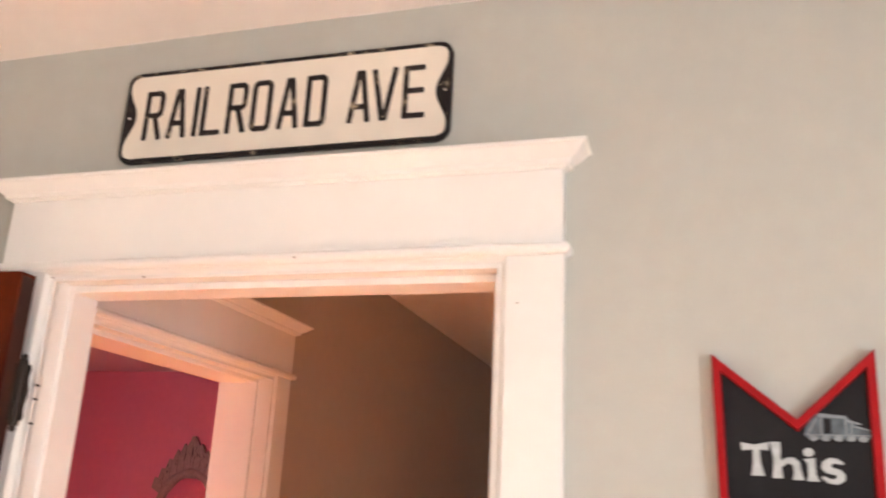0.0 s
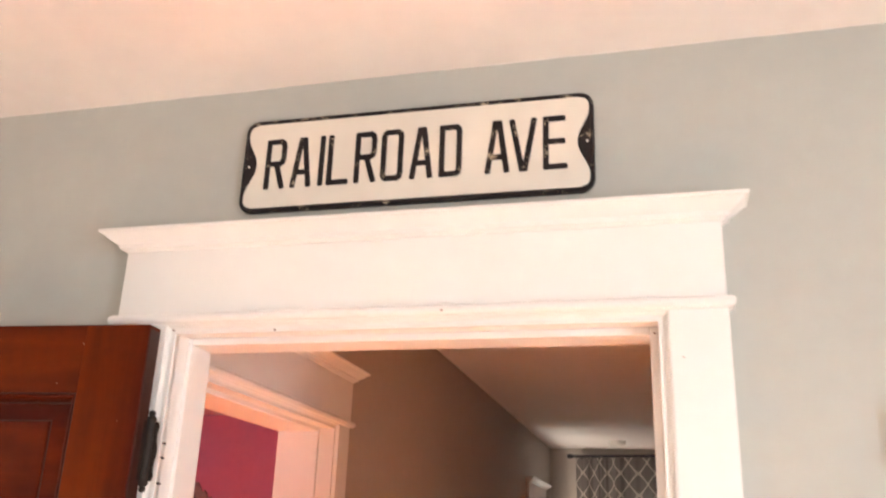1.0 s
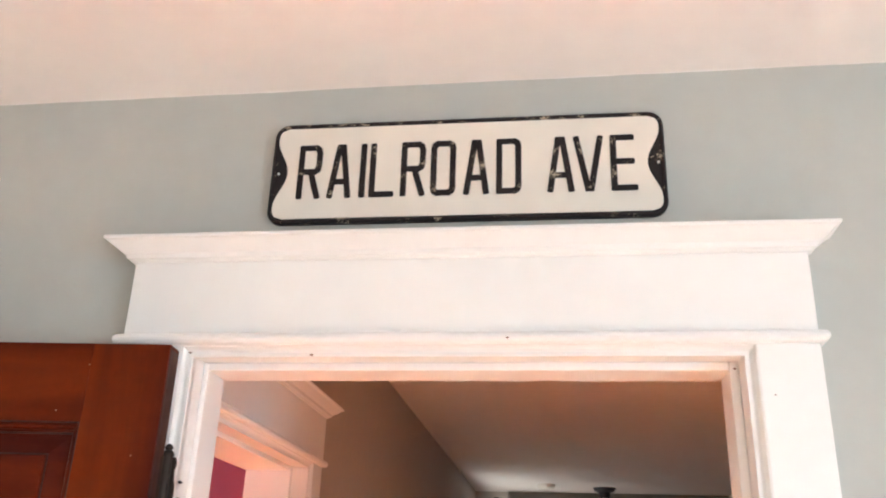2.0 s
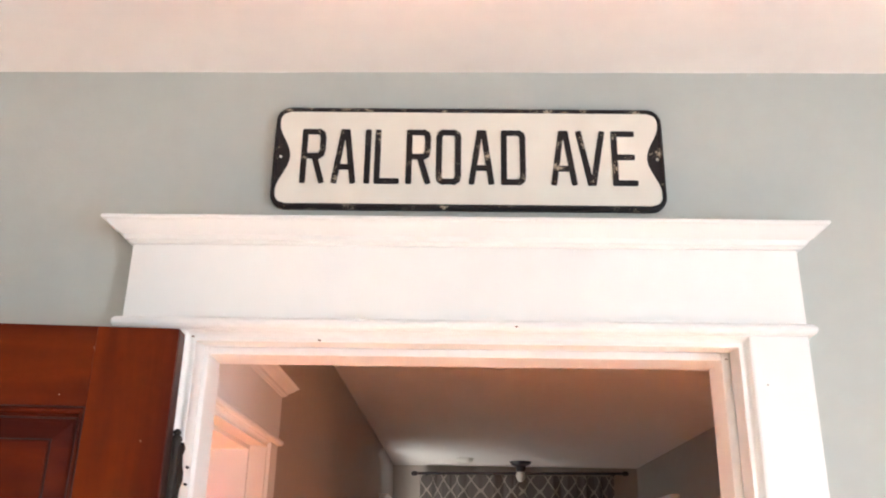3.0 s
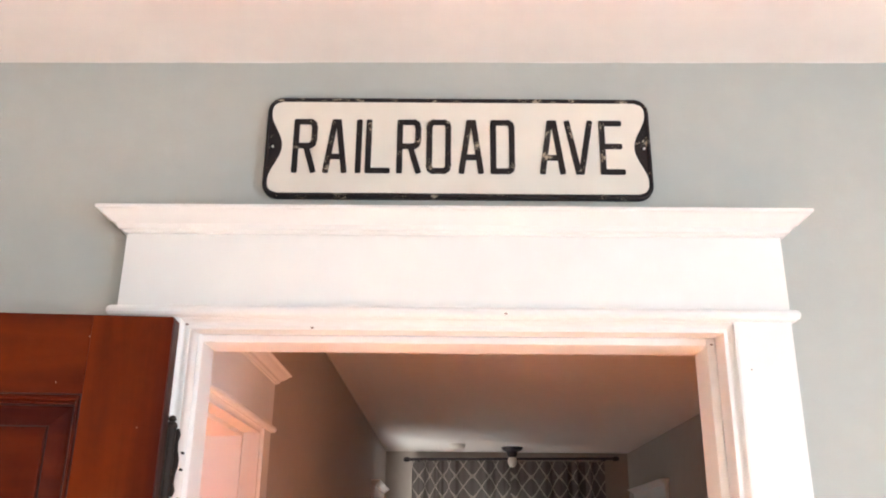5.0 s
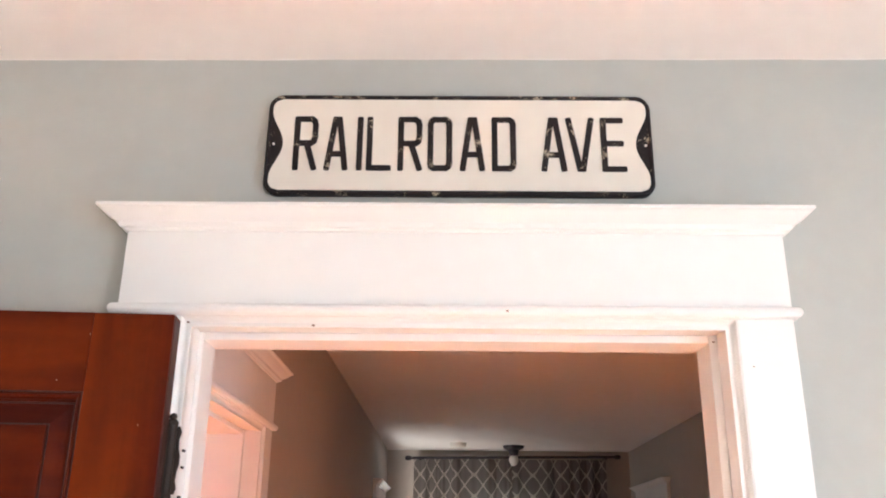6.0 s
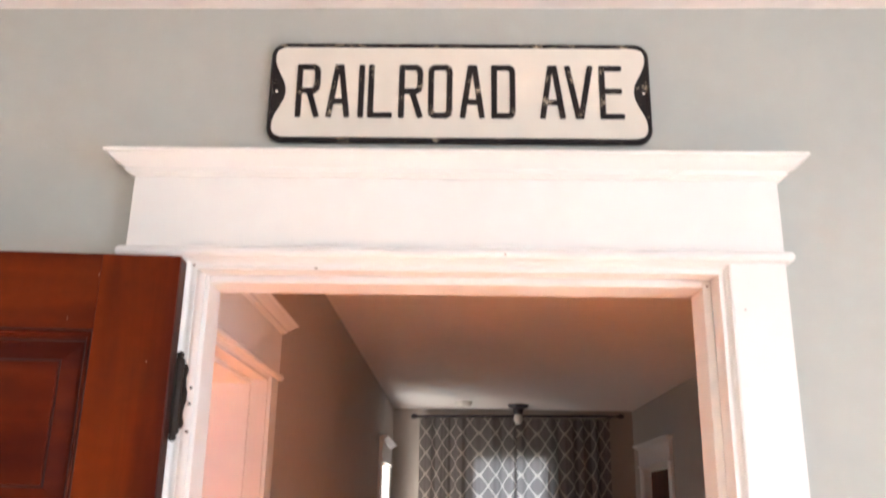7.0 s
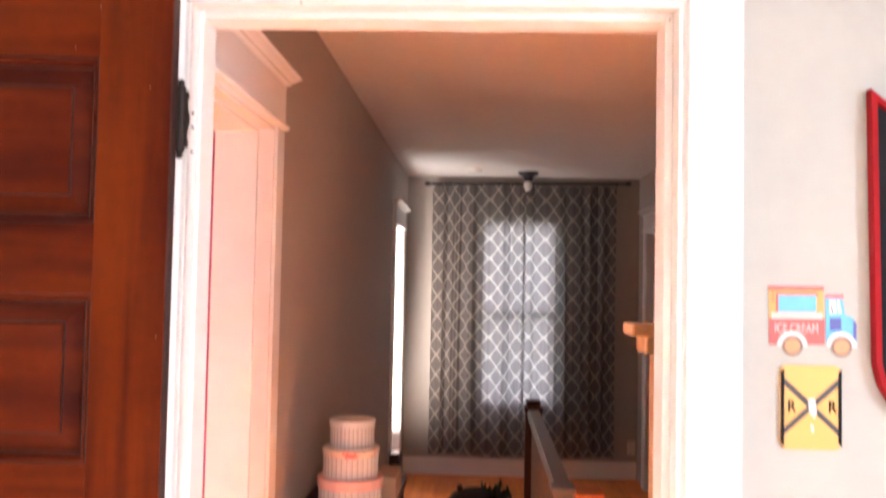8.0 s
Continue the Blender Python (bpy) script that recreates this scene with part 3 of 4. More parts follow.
def street_sign():
    t = thing("street_sign", (0.384, -0.006, 2.345), "embossed cream and black metal street sign with chipped paint", "sign")
    x0, x1, z0, z1 = 0.0760, 0.6965, 2.2562, 2.4343
    bm = plate(bmesh.new(), rounded(x0, x1, z0, z1, 0.024, 7), -0.010, -0.003)
    part("sign_plate", bm, M_BLACK, t)
    bm = bmesh.new()
    outer, inner = rounded(x0, x1, z0, z1, 0.024, 7), rounded(x0 + 0.0065, x1 - 0.0065, z0 + 0.0065, z1 - 0.0065, 0.018, 7)
    rings = [[bm.verts.new((x, y, z)) for x, z in loop] for loop, y in ((outer, -0.0098), (rounded(x0 + 0.002, x1 - 0.002, z0 + 0.002, z1 - 0.002, 0.022, 7), -0.0135), (rounded(x0 + 0.0045, x1 - 0.0045, z0 + 0.0045, z1 - 0.0045, 0.02, 7), -0.0135), (inner, -0.0102))]
    for a, b in zip(rings, rings[1:]):
        for i in range(len(a)):
            j = (i + 1) % len(a)
            bm.faces.new((a[i], a[j], b[j], b[i]))
    part("rolled_rim", bm, M_BLACK, t, smooth=True)
    n, m = 40, 0.0085
    zc, h = (z0 + z1) / 2, (z1 - z0) / 2 - m
    left = []
    for k in range(n + 1):
        v = -1 + 2 * k / n
        bulge = 0.0195 * (0.5 + 0.5 * math.cos(math.pi * min(1, abs(v) / 0.72))) ** 0.9
        corner = 0.016 * (1 - math.sqrt(max(0, 1 - max(0, (abs(v) - 0.80) / 0.2) ** 2)))
        left.append((0.0075 + bulge + corner, zc + h * v))
    pts = [(x0 + u, z) for u, z in left] + [(x1 - u, z) for u, z in left[::-1]]
    part("sign_face", plate(bmesh.new(), pts, -0.0118, -0.0095), M_CREAM, t, "cream enamel field with scalloped ends")
    z0, z1 = 2.2983 + STROKE / 2, 2.3938 - STROKE / 2
    for ch, a, b in (("R", .1195, .158), ("A", .168, .209), ("I", .220, .231), ("L", .2365, .2765), ("R", .2865, .3255), ("O", .334, .3735), ("A", .3845, .427), ("D", .4365, .4755), ("A", .5135, .557), ("V", .5555, .601), ("E", .611, .6505)):
        bm = bmesh.new()
        a, b = (0.1205 + (k - 0.1195) * 1.0035 for k in (a, b))
        a, b = a + STROKE / 2, b - STROKE / 2
        for k, line in enumerate(GLYPHS[ch]):
            stroked(bm, [(a + (b - a) * u, z0 + (z1 - z0) * v) for u, v in line], -0.0130, -0.0115, STROKE, k)
        part("letter", bm, M_BLACK, t, "raised black letter " + ch)
    for x in (0.0880, 0.6855):
        part("screw", plate(bmesh.new(), disc(x, 2.345, 0.0019, 12), -0.0122, -0.0100), M_PLASTIC, t)
    return t


street_sign()


def lettering(name, text, size, at, mat, parent, squeeze=1.0, shear=0.0, depth=0.0006, thick=0.0):
    """Flat letters on an upright face that looks towards -y."""
    c = bpy.data.curves.new(name, "FONT")
    c.body, c.size, c.extrude, c.shear, c.offset = text, size, depth, shear, thick
    c.align_x = "LEFT"
    o = new(name, c)
    me = bpy.data.meshes.new_from_object(o.evaluated_get(bpy.context.evaluated_depsgraph_get()))
    bpy.data.objects.remove(o)
    bm = bmesh.new()
    bm.from_mesh(me)
    bm.transform(Matrix.Translation(at) @ Matrix.Rotation(radians(90), 4, "X") @ Matrix.Diagonal((squeeze, 1, 1, 1)))
    return part(name, bm, mat, parent)


def inset(pts, d):
    """An outline drawn in by d (outlines run counter-clockwise)."""
    out = []
    n = len(pts)
    for i in range(n):
        p, q, r = (Vector(pts[k % n]) for k in (i - 1, i, i + 1))
        a, b = (q - p).normalized(), (r - q).normalized()
        na, nb = Vector((-a.y, a.x)), Vector((-b.y, b.x))
        s = (na + nb)
        s = s / max(0.2, s.dot(na))
        out.append(tuple(q + s * d))
    return out


def ccw(pts):
    """The same outline, run counter-clockwise."""
    area = sum(a[0] * b[1] - b[0] * a[1] for a, b in zip(pts, pts[1:] + pts[:1]))
    return pts if area > 0 else pts[::-1]


def arrow_sign():
    t = thing("arrow_sign", (1.178, -0.004, 1.62), "black chalkboard arrow sign with a red wooden border", "sign")
    pts = [(1.077, 1.9115), (1.084, 1.48), (1.092, 1.445), (1.108, 1.418), (1.178, 1.335), (1.248, 1.418), (1.264, 1.445), (1.272, 1.48), (1.2755, 1.9185), (1.178, 1.8275)]
    face = inset(pts, 0.0112)
    part("board", plate(bmesh.new(), inset(pts, 0.002), -0.012, -0.002), M_CHALK, t)
    bm = bmesh.new()
    rings = [[bm.verts.new((x, y, z)) for x, z in loop] for loop, y in ((pts, -0.002), (pts, -0.0185), (inset(pts, 0.001), -0.0195), (inset(pts, 0.0098), -0.0195), (face, -0.0118))]
    for a, b in zip(rings, rings[1:]):
        for i in range(len(a)):
            j = (i + 1) % len(a)
            bm.faces.new((a[i], a[j], b[j], b[i]))
    part("border", bm, M_RED, t, "red painted border")
    def g(u, v):
        return (1.1080 + (u - 193) * 0.000224, 1.7980 - (v - 530) * 0.000232)

    for strokes in ([[(193, 528), (270, 540), (352, 524), (348, 578), (300, 570), (303, 640), (322, 712), (243, 712), (257, 640), (256, 572), (200, 580)]],
                    [[(352, 522), (414, 522), (410, 600), (418, 722), (356, 722), (368, 620)], [(405, 625), (440, 604), (480, 604), (510, 630), (516, 680), (528, 728), (462, 728), (472, 680), (468, 650), (445, 640), (410, 665)]],
                    [[(522, 612), (590, 602), (592, 690), (610, 732), (536, 732), (546, 690), (544, 634)], [(557 + 32 * math.cos(k * 0.5236), 577 + 27 * math.sin(k * 0.5236)) for k in range(12)]],
                    [[(735, 640), (680, 634), (672, 650), (720, 662), (742, 690), (738, 722), (700, 745), (650, 740), (612, 712), (622, 695), (670, 712), (690, 708), (690, 696), (640, 686), (615, 660), (622, 622), (660, 600), (700, 602), (738, 624)]]):
        bm = bmesh.new()
        for k, line in enumerate(strokes):
            plate(bm, inset(ccw([g(*p) for p in line]), 0.0007), -0.0131 - 0.0002 * k, -0.0118)
        part("letter", bm, M_CHALKWHITE, t, "white painted letter of the word This")
    # A diesel engine sketched in chalk: nose, cab roof, hood and a row of pale wheels.
    bm = bmesh.new()
    plate(bm, [(1.186, 1.8095), (1.189, 1.8055), (1.262, 1.8055), (1.2665, 1.8095), (1.2635, 1.8165), (1.2475, 1.8215), (1.2430, 1.8270), (1.2360, 1.8330), (1.2050, 1.8355), (1.1975, 1.8320), (1.1885, 1.8190)], -0.0128, -0.0118)
    w = part("engine_drawing", bm, M_GREY, t, "chalk grey painted railway engine")
    rnd = random.Random(8)
    bm = bmesh.new()
    for k in range(5):
        x = 1.1965 + 0.0145 * k
        plate(bm, [(x + 0.0058 * math.cos(a) * rnd.uniform(0.85, 1.15), 1.8050 + 0.0036 * math.sin(a) * rnd.uniform(0.8, 1.2)) for a in (0.5236 * q for q in range(12))], -0.0133 - 0.0001 * k, -0.0118)
    plate(bm, [(1.2030, 1.8318), (1.2370, 1.8296), (1.2370, 1.8332), (1.2050, 1.8362), (1.2015, 1.8348)], -0.0140, -0.0118)
    plate(bm, [(1.2355, 1.8262), (1.2525, 1.8222), (1.2530, 1.8240), (1.2460, 1.8262), (1.2365, 1.8292)], -0.0141, -0.0118)
    part("chalk_highlight", bm, M_CHALKGREY, w)
    for pts in ([(1.1885, 1.8085), (1.1905, 1.8085), (1.2035, 1.8310), (1.2015, 1.8315)], [(1.2055, 1.8085), (1.2072, 1.8085), (1.2078, 1.8315), (1.2062, 1.8318)], [(1.2345, 1.8085), (1.2368, 1.8085), (1.2362, 1.8300), (1.2342, 1.8300)],
                [(1.2405, 1.8100), (1.2420, 1.8100), (1.2425, 1.8260), (1.2412, 1.8262)], [(1.2440, 1.8195), (1.2630, 1.8150), (1.2632, 1.8164), (1.2442, 1.8212)], [(1.1875, 1.8085), (1.2655, 1.8085), (1.2655, 1.8098), (1.1875, 1.8096)]):
        part("chalk_line", plate(bmesh.new(), pts, -0.0136, -0.0118), M_CHALKGREY, w)
    part("cab_window", plate(bmesh.new(), [(1.2090, 1.8110), (1.2180, 1.8110), (1.2185, 1.8290), (1.2095, 1.8300)], -0.0132, -0.0118), M_CHALK, w, "dark slate window of the engine")
    t.location.x += 0.003
    return t


arrow_sign()


def truck_sticker():
    """A flat printed truck on the wall."""
    t = thing("truck_sticker", (0.985, -0.0005, 1.49), "colourful printed ice cream truck wall sticker", "wall sticker")

    def q(px, py):
        return (0.928 + (px - 1361) * 0.000878, 1.5958 - (py - 507) * 0.000868)

    def shape(name, pts, mat, k, label=""):
        return part(name, plate(bmesh.new(), [q(*p) for p in pts], -0.0012 - 0.0004 * k, -0.0006), mat, t, label)

    shape("body", [(1361, 508), (1458, 507), (1461, 611), (1363, 611)], M_ORANGE, 0)
    shape("roof", [(1360, 506), (1459, 505), (1459, 512), (1360, 513)], M_TRUCKRED, 1)
    shape("serving_window", [(1377, 521), (1446, 520), (1446, 552), (1377, 553)], M_BLUE, 1)
    shape("window_frame", [(1374, 518), (1449, 517), (1449, 521), (1378, 522), (1378, 553), (1374, 553)], M_TRUCKRED, 2)
    for px, py in ((1366, 517), (1367, 524), (1366, 531)):
        shape("menu_mark", [(px, py), (px + 4, py), (px + 4, py + 3), (px, py + 3)], M_TYRE, 2, "small dark printed mark")
    shape("counter", [(1366, 554), (1457, 553), (1457, 564), (1366, 565)], M_BLUSH, 2)
    shape("lower_body", [(1362, 565), (1461, 564), (1461, 611), (1362, 612)], M_TRUCKRED, 1)
    shape("cab", [(1463, 522), (1491, 521), (1497, 556), (1511, 561), (1517, 575), (1517, 606), (1463, 610)], M_BLUE, 0)
    shape("cab_roof", [(1462, 520), (1494, 519), (1494, 526), (1462, 526)], M_TRUCKRED, 1)
    shape("windscreen", [(1469, 529), (1487, 529), (1491, 553), (1469, 554)], M_WHITE, 1)
    shape("wiper", [(1471, 541), (1473, 540), (1476, 553), (1474, 553)], M_TYRE, 2)
    shape("windscreen_post", [(1480, 529), (1482, 529), (1484, 553), (1482, 553)], M_BLUE, 2)
    shape("door_panel", [(1470, 562), (1490, 561), (1490, 584), (1470, 585)], M_NAVY, 1)
    shape("bumper", [(1511, 566), (1517, 570), (1517, 600), (1511, 602)], M_NAVY, 1)
    for cx in (1403, 1490):
        part("fender", plate(bmesh.new(), [q(cx + 27 * math.cos(radians(a)), 614 - 27 * math.sin(radians(a))) for a in range(0, 181, 15)], -0.0026, -0.0006), M_WHITE, t)
        wheel = part("wheel", plate(bmesh.new(), disc(*q(cx, 614), 0.0162), -0.0031, -0.0006), M_TYRE, t)
        part("hub", plate(bmesh.new(), disc(*q(cx, 614), 0.0118), -0.0036, -0.0006), M_HUB, wheel)
    lettering("lettering", "ICE CREAM", 0.021, (q(1371, 590)[0], -0.0022, q(1371, 590)[1]), M_BLUSH, t, 0.66, depth=0.0003)
    return t


truck_sticker()


def crossing_sign():
    t = thing("crossing_sign", (0.986, -0.001, 1.343), "small yellow railroad crossing sign with a black cross", "sign")
    x0, x1, z0, z1 = 0.9370, 1.0315, 1.341, 1.4735
    part("plate", plate(bmesh.new(), rounded(x0, x1, z0, z1, 0.012, 6), -0.005, -0.0008), M_YELLOW, t)
    bm = bmesh.new()
    for s in (1, -1):
        cx, cz, hw, hh, w = (x0 + x1) / 2, (z0 + z1) / 2 + 0.001, 0.0465, 0.044, 0.0068
        pts = [(-hw, -hh + w), (-hw, -hh - w * 0.4), (-hw + w * 0.4, -hh - w * 0.4 + 0.001), (hw, hh - w), (hw, hh + w * 0.4), (hw - w * 0.4, hh + w * 0.4)]
        plate(bm, [(cx + s * u, cz + v) for u, v in pts], -0.0056 - 0.0002 * s, -0.004)
    part("cross", bm, M_SLATE, t)
    for x in (x0 + 0.0001, x1 - 0.0054):
        part("side_band", plate(bmesh.new(), [(x, z0 + 0.011), (x + 0.0053, z0 + 0.006), (x + 0.0053, z1 - 0.006), (x, z1 - 0.011)], -0.0061, -0.004), M_CHALK, t)
    bm = plate(bmesh.new(), [(0.9795, 1.420), (0.9895, 1.4215), (0.9925, 1.400), (0.9895, 1.391), (0.981, 1.399)], -0.0064, -0.004)
    part("badge", bm, M_WHITE, t)
    part("glint", plate(bmesh.new(), [(0.9835, 1.3795), (0.9875, 1.3800), (0.9885, 1.3690), (0.9850, 1.3680)], -0.0056, -0.004), M_WHITE, t, "small pale printed mark")
    for x in (0.947, 1.010):
        lettering("lettering", "R", 0.026, (x, -0.0056, 1.400), M_CHALK, t, 0.85, thick=0.0003)
    t.location.x += 0.009
    return t


crossing_sign()

# ---- the hall ----


def curtains():
    t = thing("curtain", (0.87, 5.74, 0.18), "grey curtain panels with a pale trellis pattern, drawn shut", "curtain")
    for x0, x1, seed in ((0.083, 0.862, 0.0), (0.840, 1.612, 2.1)):
        bm = bmesh.new()
        uv = bm.loops.layers.uv.new("uv")
        nx, nz = 150, 24
        grid, us = [], []
        u, last = 0.0, None
        for i in range(nx + 1):
            a = i / nx
            p = 2 * math.pi * (5.5 * a + 0.5 * math.sin(5 * a + seed) + seed)
            x, d = x0 + (x1 - x0) * a, 0.026 * math.sin(p) + 0.011 * math.sin(1.7 * p + 1) + 0.004 * math.sin(4.1 * p)
            if last is not None:
                u += math.hypot(x - last[0], d - last[1])
            last = (x, d)
            us.append(u)
            grid.append([bm.verts.new((x + 0.004 * math.sin(3 * k / nz + 9 * a), 5.74 + d * (0.55 + 0.45 * k / nz) + (0.02 if seed else 0), 2.425 - (2.425 - 0.185 - 0.012 * math.sin(7 * a + seed)) * k / nz)) for k in range(nz + 1)])
        for i in range(nx):
            for k in range(nz):
                f = bm.faces.new((grid[i][k], grid[i + 1][k], grid[i + 1][k + 1], grid[i][k + 1]))
                for loop, (ii, kk) in zip(f.loops, ((i, k), (i + 1, k), (i + 1, k + 1), (i, k + 1))):
                    loop[uv].uv = (us[ii], 2.24 * (1 - kk / nz))
        part("panel", bm, M_CLOTH, t, smooth=True)
    return t


curtains()
t = thing("curtain_rod", (0.873, 5.72, 2.43), "dark metal curtain rod on brackets", "curtain rod")
bm = turned(bmesh.new(), [(0.011, -0.805), (0.011, 0.805)], (0, 0, 0), 12)
bm.transform(Matrix.Translation((0.873, 5.72, 2.437)) @ Matrix.Rotation(radians(90), 4, "Y"))
part("rod", bm, M_POT, t)
for s in (-1, 1):
    bm = turned(bmesh.new(), [(0.006, -0.03), (0.017, -0.022), (0.02, 0), (0.014, 0.02), (0.004, 0.026)], (0, 0, 0), 12)
    bm.transform(Matrix.Translation((0.873 + s * 0.83, 5.72, 2.437)) @ Matrix.Rotation(radians(90), 4, "Y"))
    part("finial", bm, M_POT, t)
    part("bracket", boxed(0.873 + s * 0.74 - 0.008, 0.873 + s * 0.74 + 0.008, 5.73, 5.85, 2.42, 2.445), M_POT, t)

t.rotation_euler.y = -0.012

t = thing("smoke_detector", (0.432, 5.32, TOP - 0.003), "round white smoke detector on the ceiling", "smoke detector")
part("body", turned(bmesh.new(), [(0.03, -0.038), (0.052, -0.034), (0.062, -0.022), (0.065, 0.0)], (0.432, 5.32, TOP - 0.003)), M_PLASTIC, t)
t = thing("ceiling_light", (0.862, 5.50, TOP - 0.003), "dark flush ceiling light with a small white globe", "ceiling light")
part("canopy", turned(bmesh.new(), [(0.028, -0.075), (0.035, -0.065), (0.042, -0.035), (0.075, -0.02), (0.085, 0.0)], (0.862, 5.50, TOP - 0.003)), M_POT, t)
part("globe", turned(bmesh.new(), [(0.008, -0.15), (0.022, -0.143), (0.034, -0.12), (0.036, -0.1), (0.03, -0.08), (0.022, -0.07)], (0.862, 5.50, TOP - 0.003)), M_PLASTIC, t)

t = thing("stair_railing", (0.74, 2.3, 0), "grey painted handrail with taupe balusters and newel posts", "railing")
# The third, orange post stands in for the top of a separate small box.
for x0, x1, y, top, mat in ((0.705, 0.772, 1.42, 0.93, M_GREYPAINT), (0.70, 0.785, 3.13, 0.94, M_DARKWOOD), (0.788, 0.868, 1.46, 0.905, M_REDPINE)):
    n = part("newel_post", boxed(x0, x1, y - 0.042, y + 0.042, 0, top, 0.004), mat, t)
    bm = bmesh.new()
    box(bm, x0 - 0.006, x1 + 0.006, y - 0.05, y + 0.05, top, top + 0.02, 0.004)
    if mat is M_DARKWOOD:
        box(bm, x0 + 0.005, x1 - 0.005, y - 0.037, y + 0.037, top + 0.02, top + 0.055, 0.01)
    part("cap", bm, mat, n)
bm = bmesh.new()
run(bm, [(-0.03, 0.90), (0.03, 0.90), (0.034, 0.93), (0.026, 0.95), (-0.026, 0.95), (-0.034, 0.93)], 1.462, 3.088, Matrix.Translation((0.7425, 0, 0)) @ Matrix.Rotation(radians(90), 4, "Z") @ Matrix.Scale(-1, 4, (0, 1, 0)))
part("handrail", bm, M_GREYPAINT, t, "grey painted handrail")
for k in range(14):
    y = 1.55 + 0.11 * k
    part("baluster", boxed(0.728, 0.757, y - 0.0145, y + 0.0145, 0, 0.899, 0.002), M_BALUSTER, t)

t.rotation_euler.z = -0.0095
t.location.x += 0.020

t = thing("tall_cabinet", (1.03, 0.33, 0), "tall shallow light pine cabinet with a moulded top", "cabinet")
part("body", boxed(0.816, 1.25, 0.292, 0.375, 0.0, 1.462, 0.004), M_OAK, t)
part("top", boxed(0.764, 1.30, 0.272, 0.385, 1.497, 1.519, 0.005), M_OAK, t)
part("cornice", boxed(0.791, 1.275, 0.283, 0.380, 1.462, 1.497, 0.004), M_OAK, t)

t = thing("console_table", (0.03, 1.75, 0), "dark wooden console table against the hall wall", "table")
part("tabletop", boxed(-0.125, 0.20, 1.24, 2.05, 0.800, 0.830, 0.004), M_DARKWOOD, t)
for x in (-0.11, 0.15):
    for y in (1.26, 1.99):
        part("leg", boxed(x, x + 0.04, y, y + 0.04, 0, 0.800, 0.003), M_DARKWOOD, t)


def hat_box(x, y, z, r, h, mat, label):
    t = thing("hat_box", (x, y, z), label, "box", "stacked hat boxes")
    bm = bmesh.new()
    n = 64
    rings = []
    for zz in (0, h * 0.78):
        rings.append([bm.verts.new((x + (r - 0.004 + 0.0012 * (k % 2)) * math.cos(2 * math.pi * k / n), y + (r - 0.004 + 0.0012 * (k % 2)) * math.sin(2 * math.pi * k / n), z + zz)) for k in range(n)])
    for k in range(n):
        j = (k + 1) % n
        bm.faces.new((rings[0][k], rings[0][j], rings[1][j], rings[1][k]))
    bm.faces.new(rings[0]), bm.faces.new(rings[1])
    part("box_body", bm, M_PAPER, t)
    part("lid", turned(bmesh.new(), [(r, h * 0.74), (r + 0.001, h * 0.97), (r - 0.003, h)], (x, y, z), 40), mat, t)
    for k in range(32):
        a = 2 * math.pi * k / 32
        b = box(bmesh.new(), -0.0016, 0.0016, -0.0004, 0.0006, 0.002, h * 0.73, 0, Matrix.Translation((x + (r - 0.003) * math.cos(a), y + (r - 0.003) * math.sin(a), z)) @ Matrix.Rotation(a + math.pi / 2, 4, "Z"))
        part("stripe", b, M_STRIPE, t)
    return t


hat_box(0.064, 1.42, 0.830, 0.106, 0.135, M_PINKLID, "large round hat box with a pink lid")
hat_box(0.064, 1.42, 0.965, 0.0925, 0.092, M_FLORAL, "medium round ribbed hat box with a floral lid")
hat_box(0.067, 1.42, 1.057, 0.0745, 0.090, M_PAPER, "small round ribbed cream hat box")
solid("card_box", boxed(0.125, 0.197, 1.60, 1.82, 0.830, 0.915, 0.002), M_CARD, "small beige cardboard box on the table", "box", kind="thing")

solid("wooden_crate", boxed(-0.110, -0.04, 4.45, 4.62, 0.0, 0.43, 0.004), M_DARKWOOD, "dark brown wooden crate beside the bright doorway", "crate", kind="thing")


def potted_plant(x, y):
    t = thing("potted_plant", (x, y, 0), "low leafy plant in a broad dark domed basket", "plant")
    part("pot", turned(bmesh.new(), [(0.12, 0), (0.165, 0.10), (0.18, 0.26), (0.178, 0.36), (0.165, 0.42), (0.13, 0.462), (0.07, 0.482), (0.02, 0.486)], (x, y, 0), 28), M_BASKET, t, smooth=True)
    rnd = random.Random(4)
    bm = bmesh.new()
    for k in range(46):
        a, lean, ln = rnd.uniform(0, 6.28), rnd.uniform(0.3, 1.5), rnd.uniform(0.045, 0.085)
        h = Matrix.Translation((x + 0.10 + 0.05 * rnd.uniform(-1, 1), y + 0.06 * rnd.uniform(-1, 1), 0.445 + 0.03 * rnd.random())) @ Matrix.Rotation(a, 4, "Z") @ Matrix.Rotation(lean, 4, "Y")
        w = ln * rnd.uniform(0.28, 0.42)
        mid = [bm.verts.new(h @ Vector((0.012 * math.sin(3 * q), 0, ln * q))) for q in (0, 0.35, 0.7, 1)]
        for sgn in (-1, 1):
            side = [bm.verts.new(h @ Vector((0.012 + 0.012 * math.sin(3 * q), sgn * w * e, ln * q))) for q, e in ((0.3, 0.9), (0.65, 0.75))]
            bm.faces.new((mid[0], side[0], mid[1])), bm.faces.new((mid[1], side[0], side[1], mid[2])), bm.faces.new((mid[2], side[1], mid[3]))
    part("foliage", bm, M_LEAF, t, "dark green leaves")
    part("knob", turned(bmesh.new(), [(0.008, 0.0), (0.014, 0.01), (0.017, 0.026), (0.010, 0.038)], (x - 0.095, y, 0.468), 12), M_DARKWOOD, t, "small turned wooden knob")


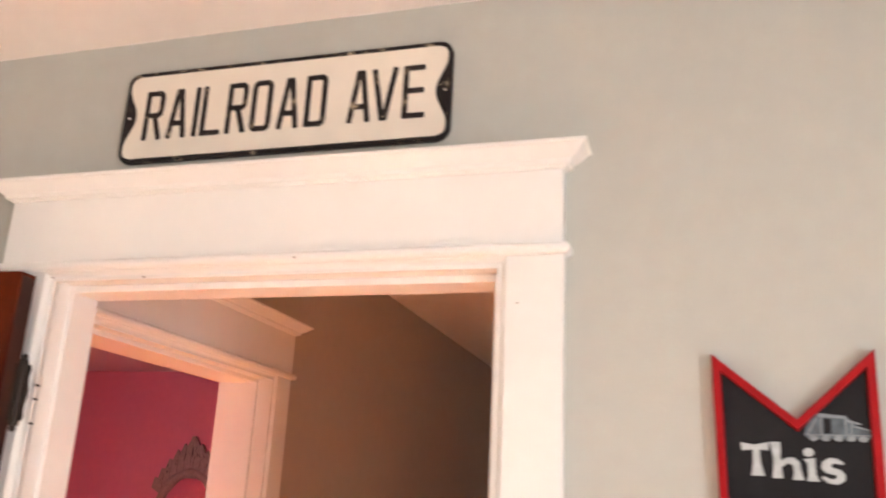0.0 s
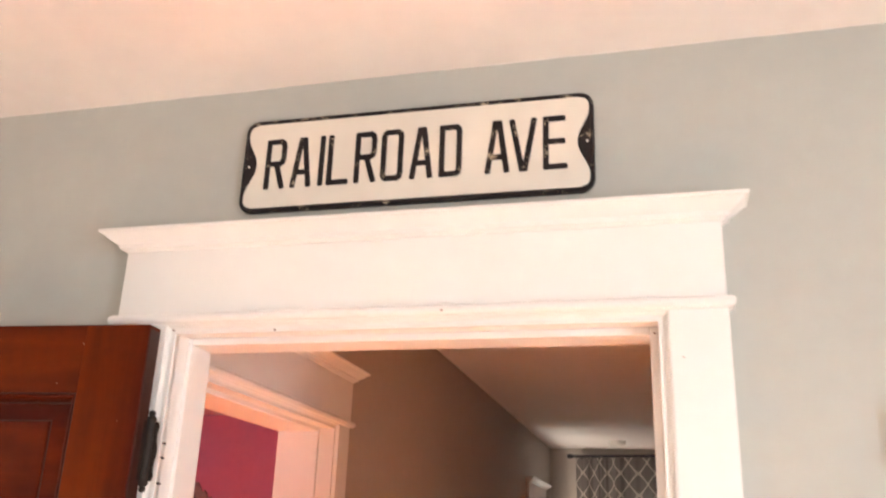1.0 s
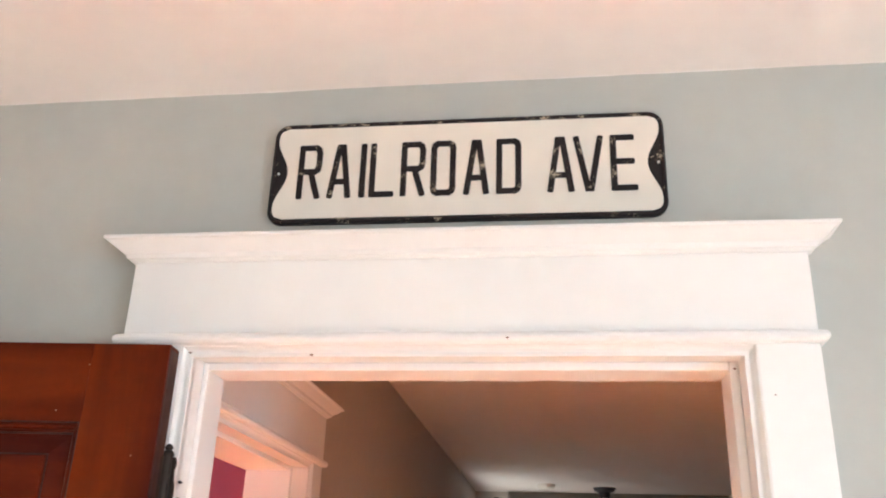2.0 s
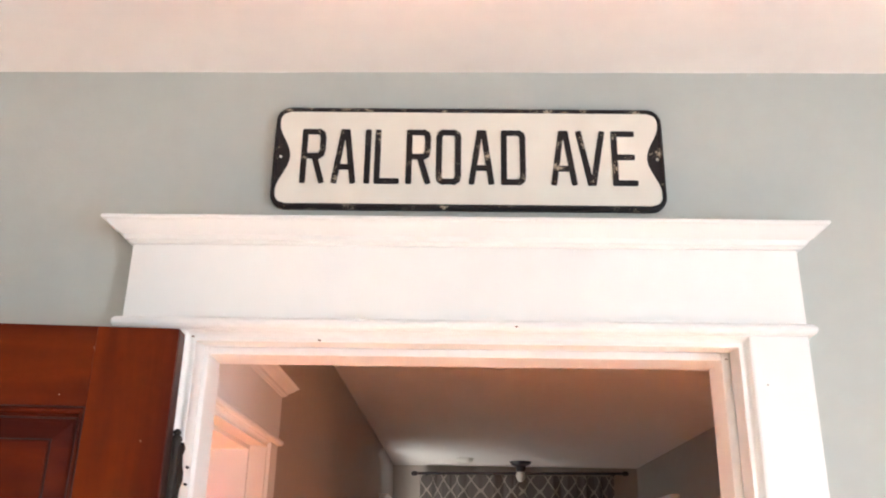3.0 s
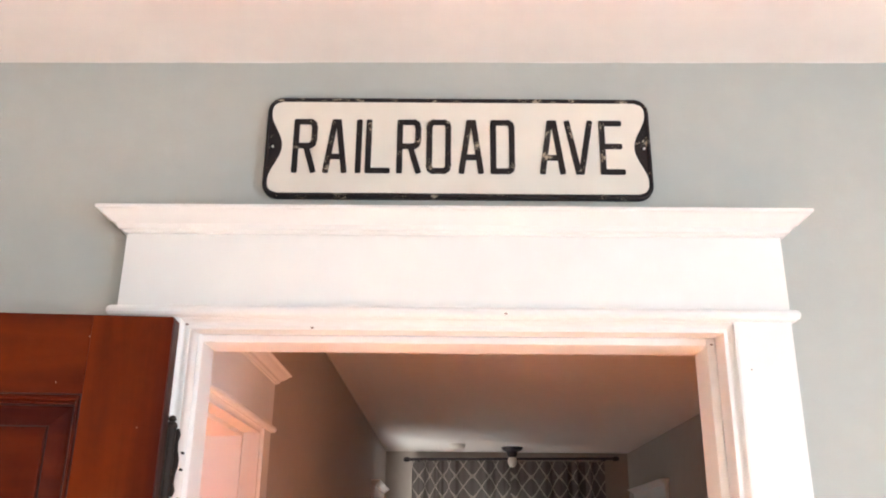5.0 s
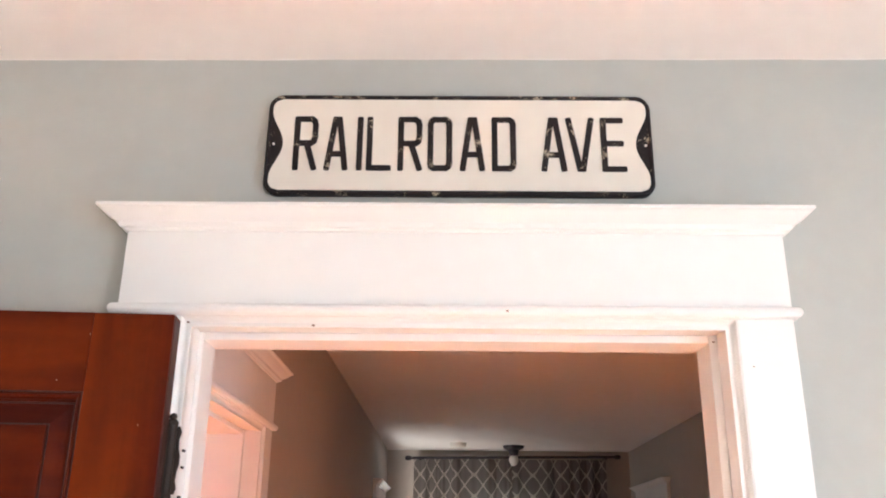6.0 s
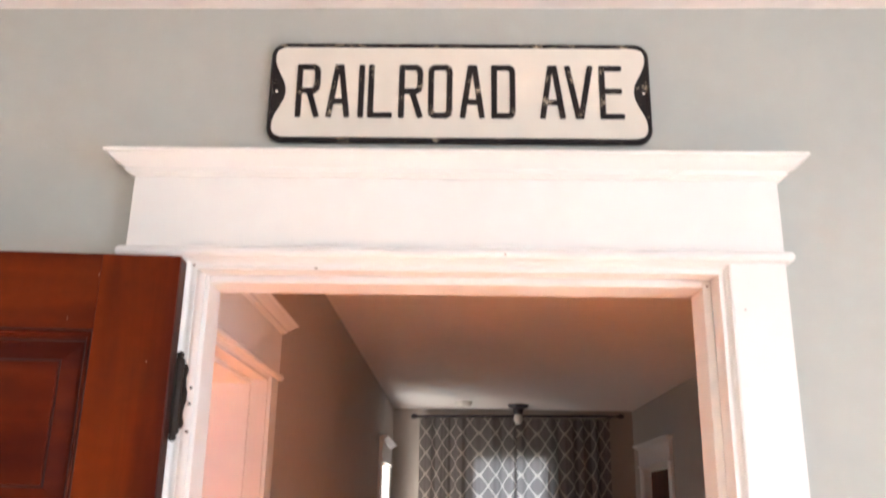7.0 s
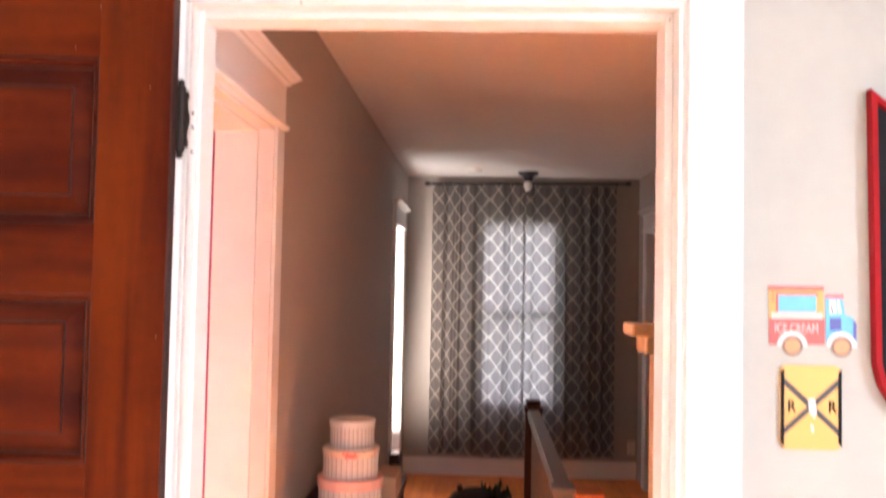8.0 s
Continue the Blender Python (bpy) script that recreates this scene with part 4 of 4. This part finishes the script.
potted_plant(0.485, 3.3)
t = thing("outlet", (1.78, 5.85, 0.25), "white wall outlet plate", "outlet")
part("cover_plate", boxed(1.735, 1.802, 5.844, 5.85, 0.20, 0.315, 0.002), M_PLASTIC, t)
t = thing("door_2", (1.86, 5.08, 0), "dark stained closed door in shade", "door", "", "structure")
part("leaf", boxed(1.862, 1.898, 4.695, 5.458, 0.01, 2.005, 0.002), M_DARKWOOD, t)
for z0, z1 in ((0.25, 0.95), (1.1, 1.85)):
    part("panel", boxed(1.856, 1.8615, 4.82, 5.35, z0, z1, 0.003), M_DARKWOOD, t)


def ornate_mirror(x, y, z):
    """An oval frame with a pierced crest, hanging on a wall that faces -y."""
    t = thing("ornate_mirror", (x, y, z), "ornate pewter oval mirror with a pierced crest on a pink wall", "mirror")
    bm = bmesh.new()
    n, k = 48, 10
    rings = []
    for i in range(n):
        a = 2 * math.pi * i / n
        ring = []
        for j in range(k):
            b = 2 * math.pi * j / k
            r = 0.03 * math.cos(b) * (1 + 0.15 * math.sin(9 * a))
            ring.append(bm.verts.new((x + (0.24 + r) * math.cos(a), y - 0.02 - 0.02 * math.sin(b), z + (0.32 + r) * math.sin(a))))
        rings.append(ring)
    for i in range(n):
        for j in range(k):
            p, q = (i + 1) % n, (j + 1) % k
            bm.faces.new((rings[i][j], rings[p][j], rings[p][q], rings[i][q]))
    part("frame", bm, M_PEWTER, t, smooth=True)
    part("glass", plate(bmesh.new(), [(x + 0.23 * math.cos(2 * math.pi * i / 40), z + 0.31 * math.sin(2 * math.pi * i / 40)) for i in range(40)], y - 0.012, y - 0.004), M_MIRROR, t, "mirror glass")
    tops = [(-0.285, 0.215), (-0.27, 0.285), (-0.245, 0.275), (-0.225, 0.345), (-0.195, 0.345), (-0.175, 0.405), (-0.145, 0.405), (-0.125, 0.455), (-0.095, 0.450), (-0.075, 0.500), (-0.045, 0.500), (-0.02, 0.545), (0, 0.560)]
    tops += [(-u, v) for u, v in tops[-2::-1]]
    low = [(0.262 * math.cos(radians(a)), 0.340 * math.sin(radians(a))) for a in range(28, 153, 6)]
    crest = part("crest", plate(bmesh.new(), [(x + u, z + v) for u, v in tops + low], y - 0.026, y - 0.010), M_PEWTER, t, "pointed scrollwork crest")
    # The crest is solid; dark plates give the shade of its holes as colour.
    for u, v in ((0, 0.46), (-0.06, 0.44), (0.06, 0.44), (-0.12, 0.40), (0.12, 0.40), (-0.18, 0.345), (0.18, 0.345)):
        part("piercing_plate", plate(bmesh.new(), [(x + u, z + v - 0.035), (x + u + 0.010, z + v), (x + u, z + v + 0.028), (x + u - 0.010, z + v)], y - 0.0275, y - 0.0240), M_POT, crest, "dark plate drawn as a shaded hole")
    for s in (-1, 1):
        for k in range(5):
            cx, top = x + s * (0.005 + 0.05 * k), z + 0.53 - 0.008 * k - 0.011 * k * k
            low = z + 0.32 * math.sqrt(max(0, 1 - ((cx - x) / 0.25) ** 2)) + 0.01
            pts = [(cx, low), (cx + s * 0.012, low + (top - low) * 0.4), (cx + s * 0.022, top - 0.03), (cx + s * 0.012, top), (cx - s * 0.004, top - 0.02), (cx + s * 0.004, low + (top - low) * 0.45)]
            part("scroll", plate(bmesh.new(), pts, y - 0.03, y - 0.012), M_PEWTER, crest)
            part("boss", plate(bmesh.new(), disc(cx + s * 0.024, low + (top - low) * 0.55, 0.013, 10), y - 0.034, y - 0.014), M_PEWTER, crest)
    part("boss", plate(bmesh.new(), disc(x, z + 0.545, 0.018, 12), y - 0.036, y - 0.012), M_PEWTER, crest)
    return t


ornate_mirror(-2.225, 4.000, 1.500)
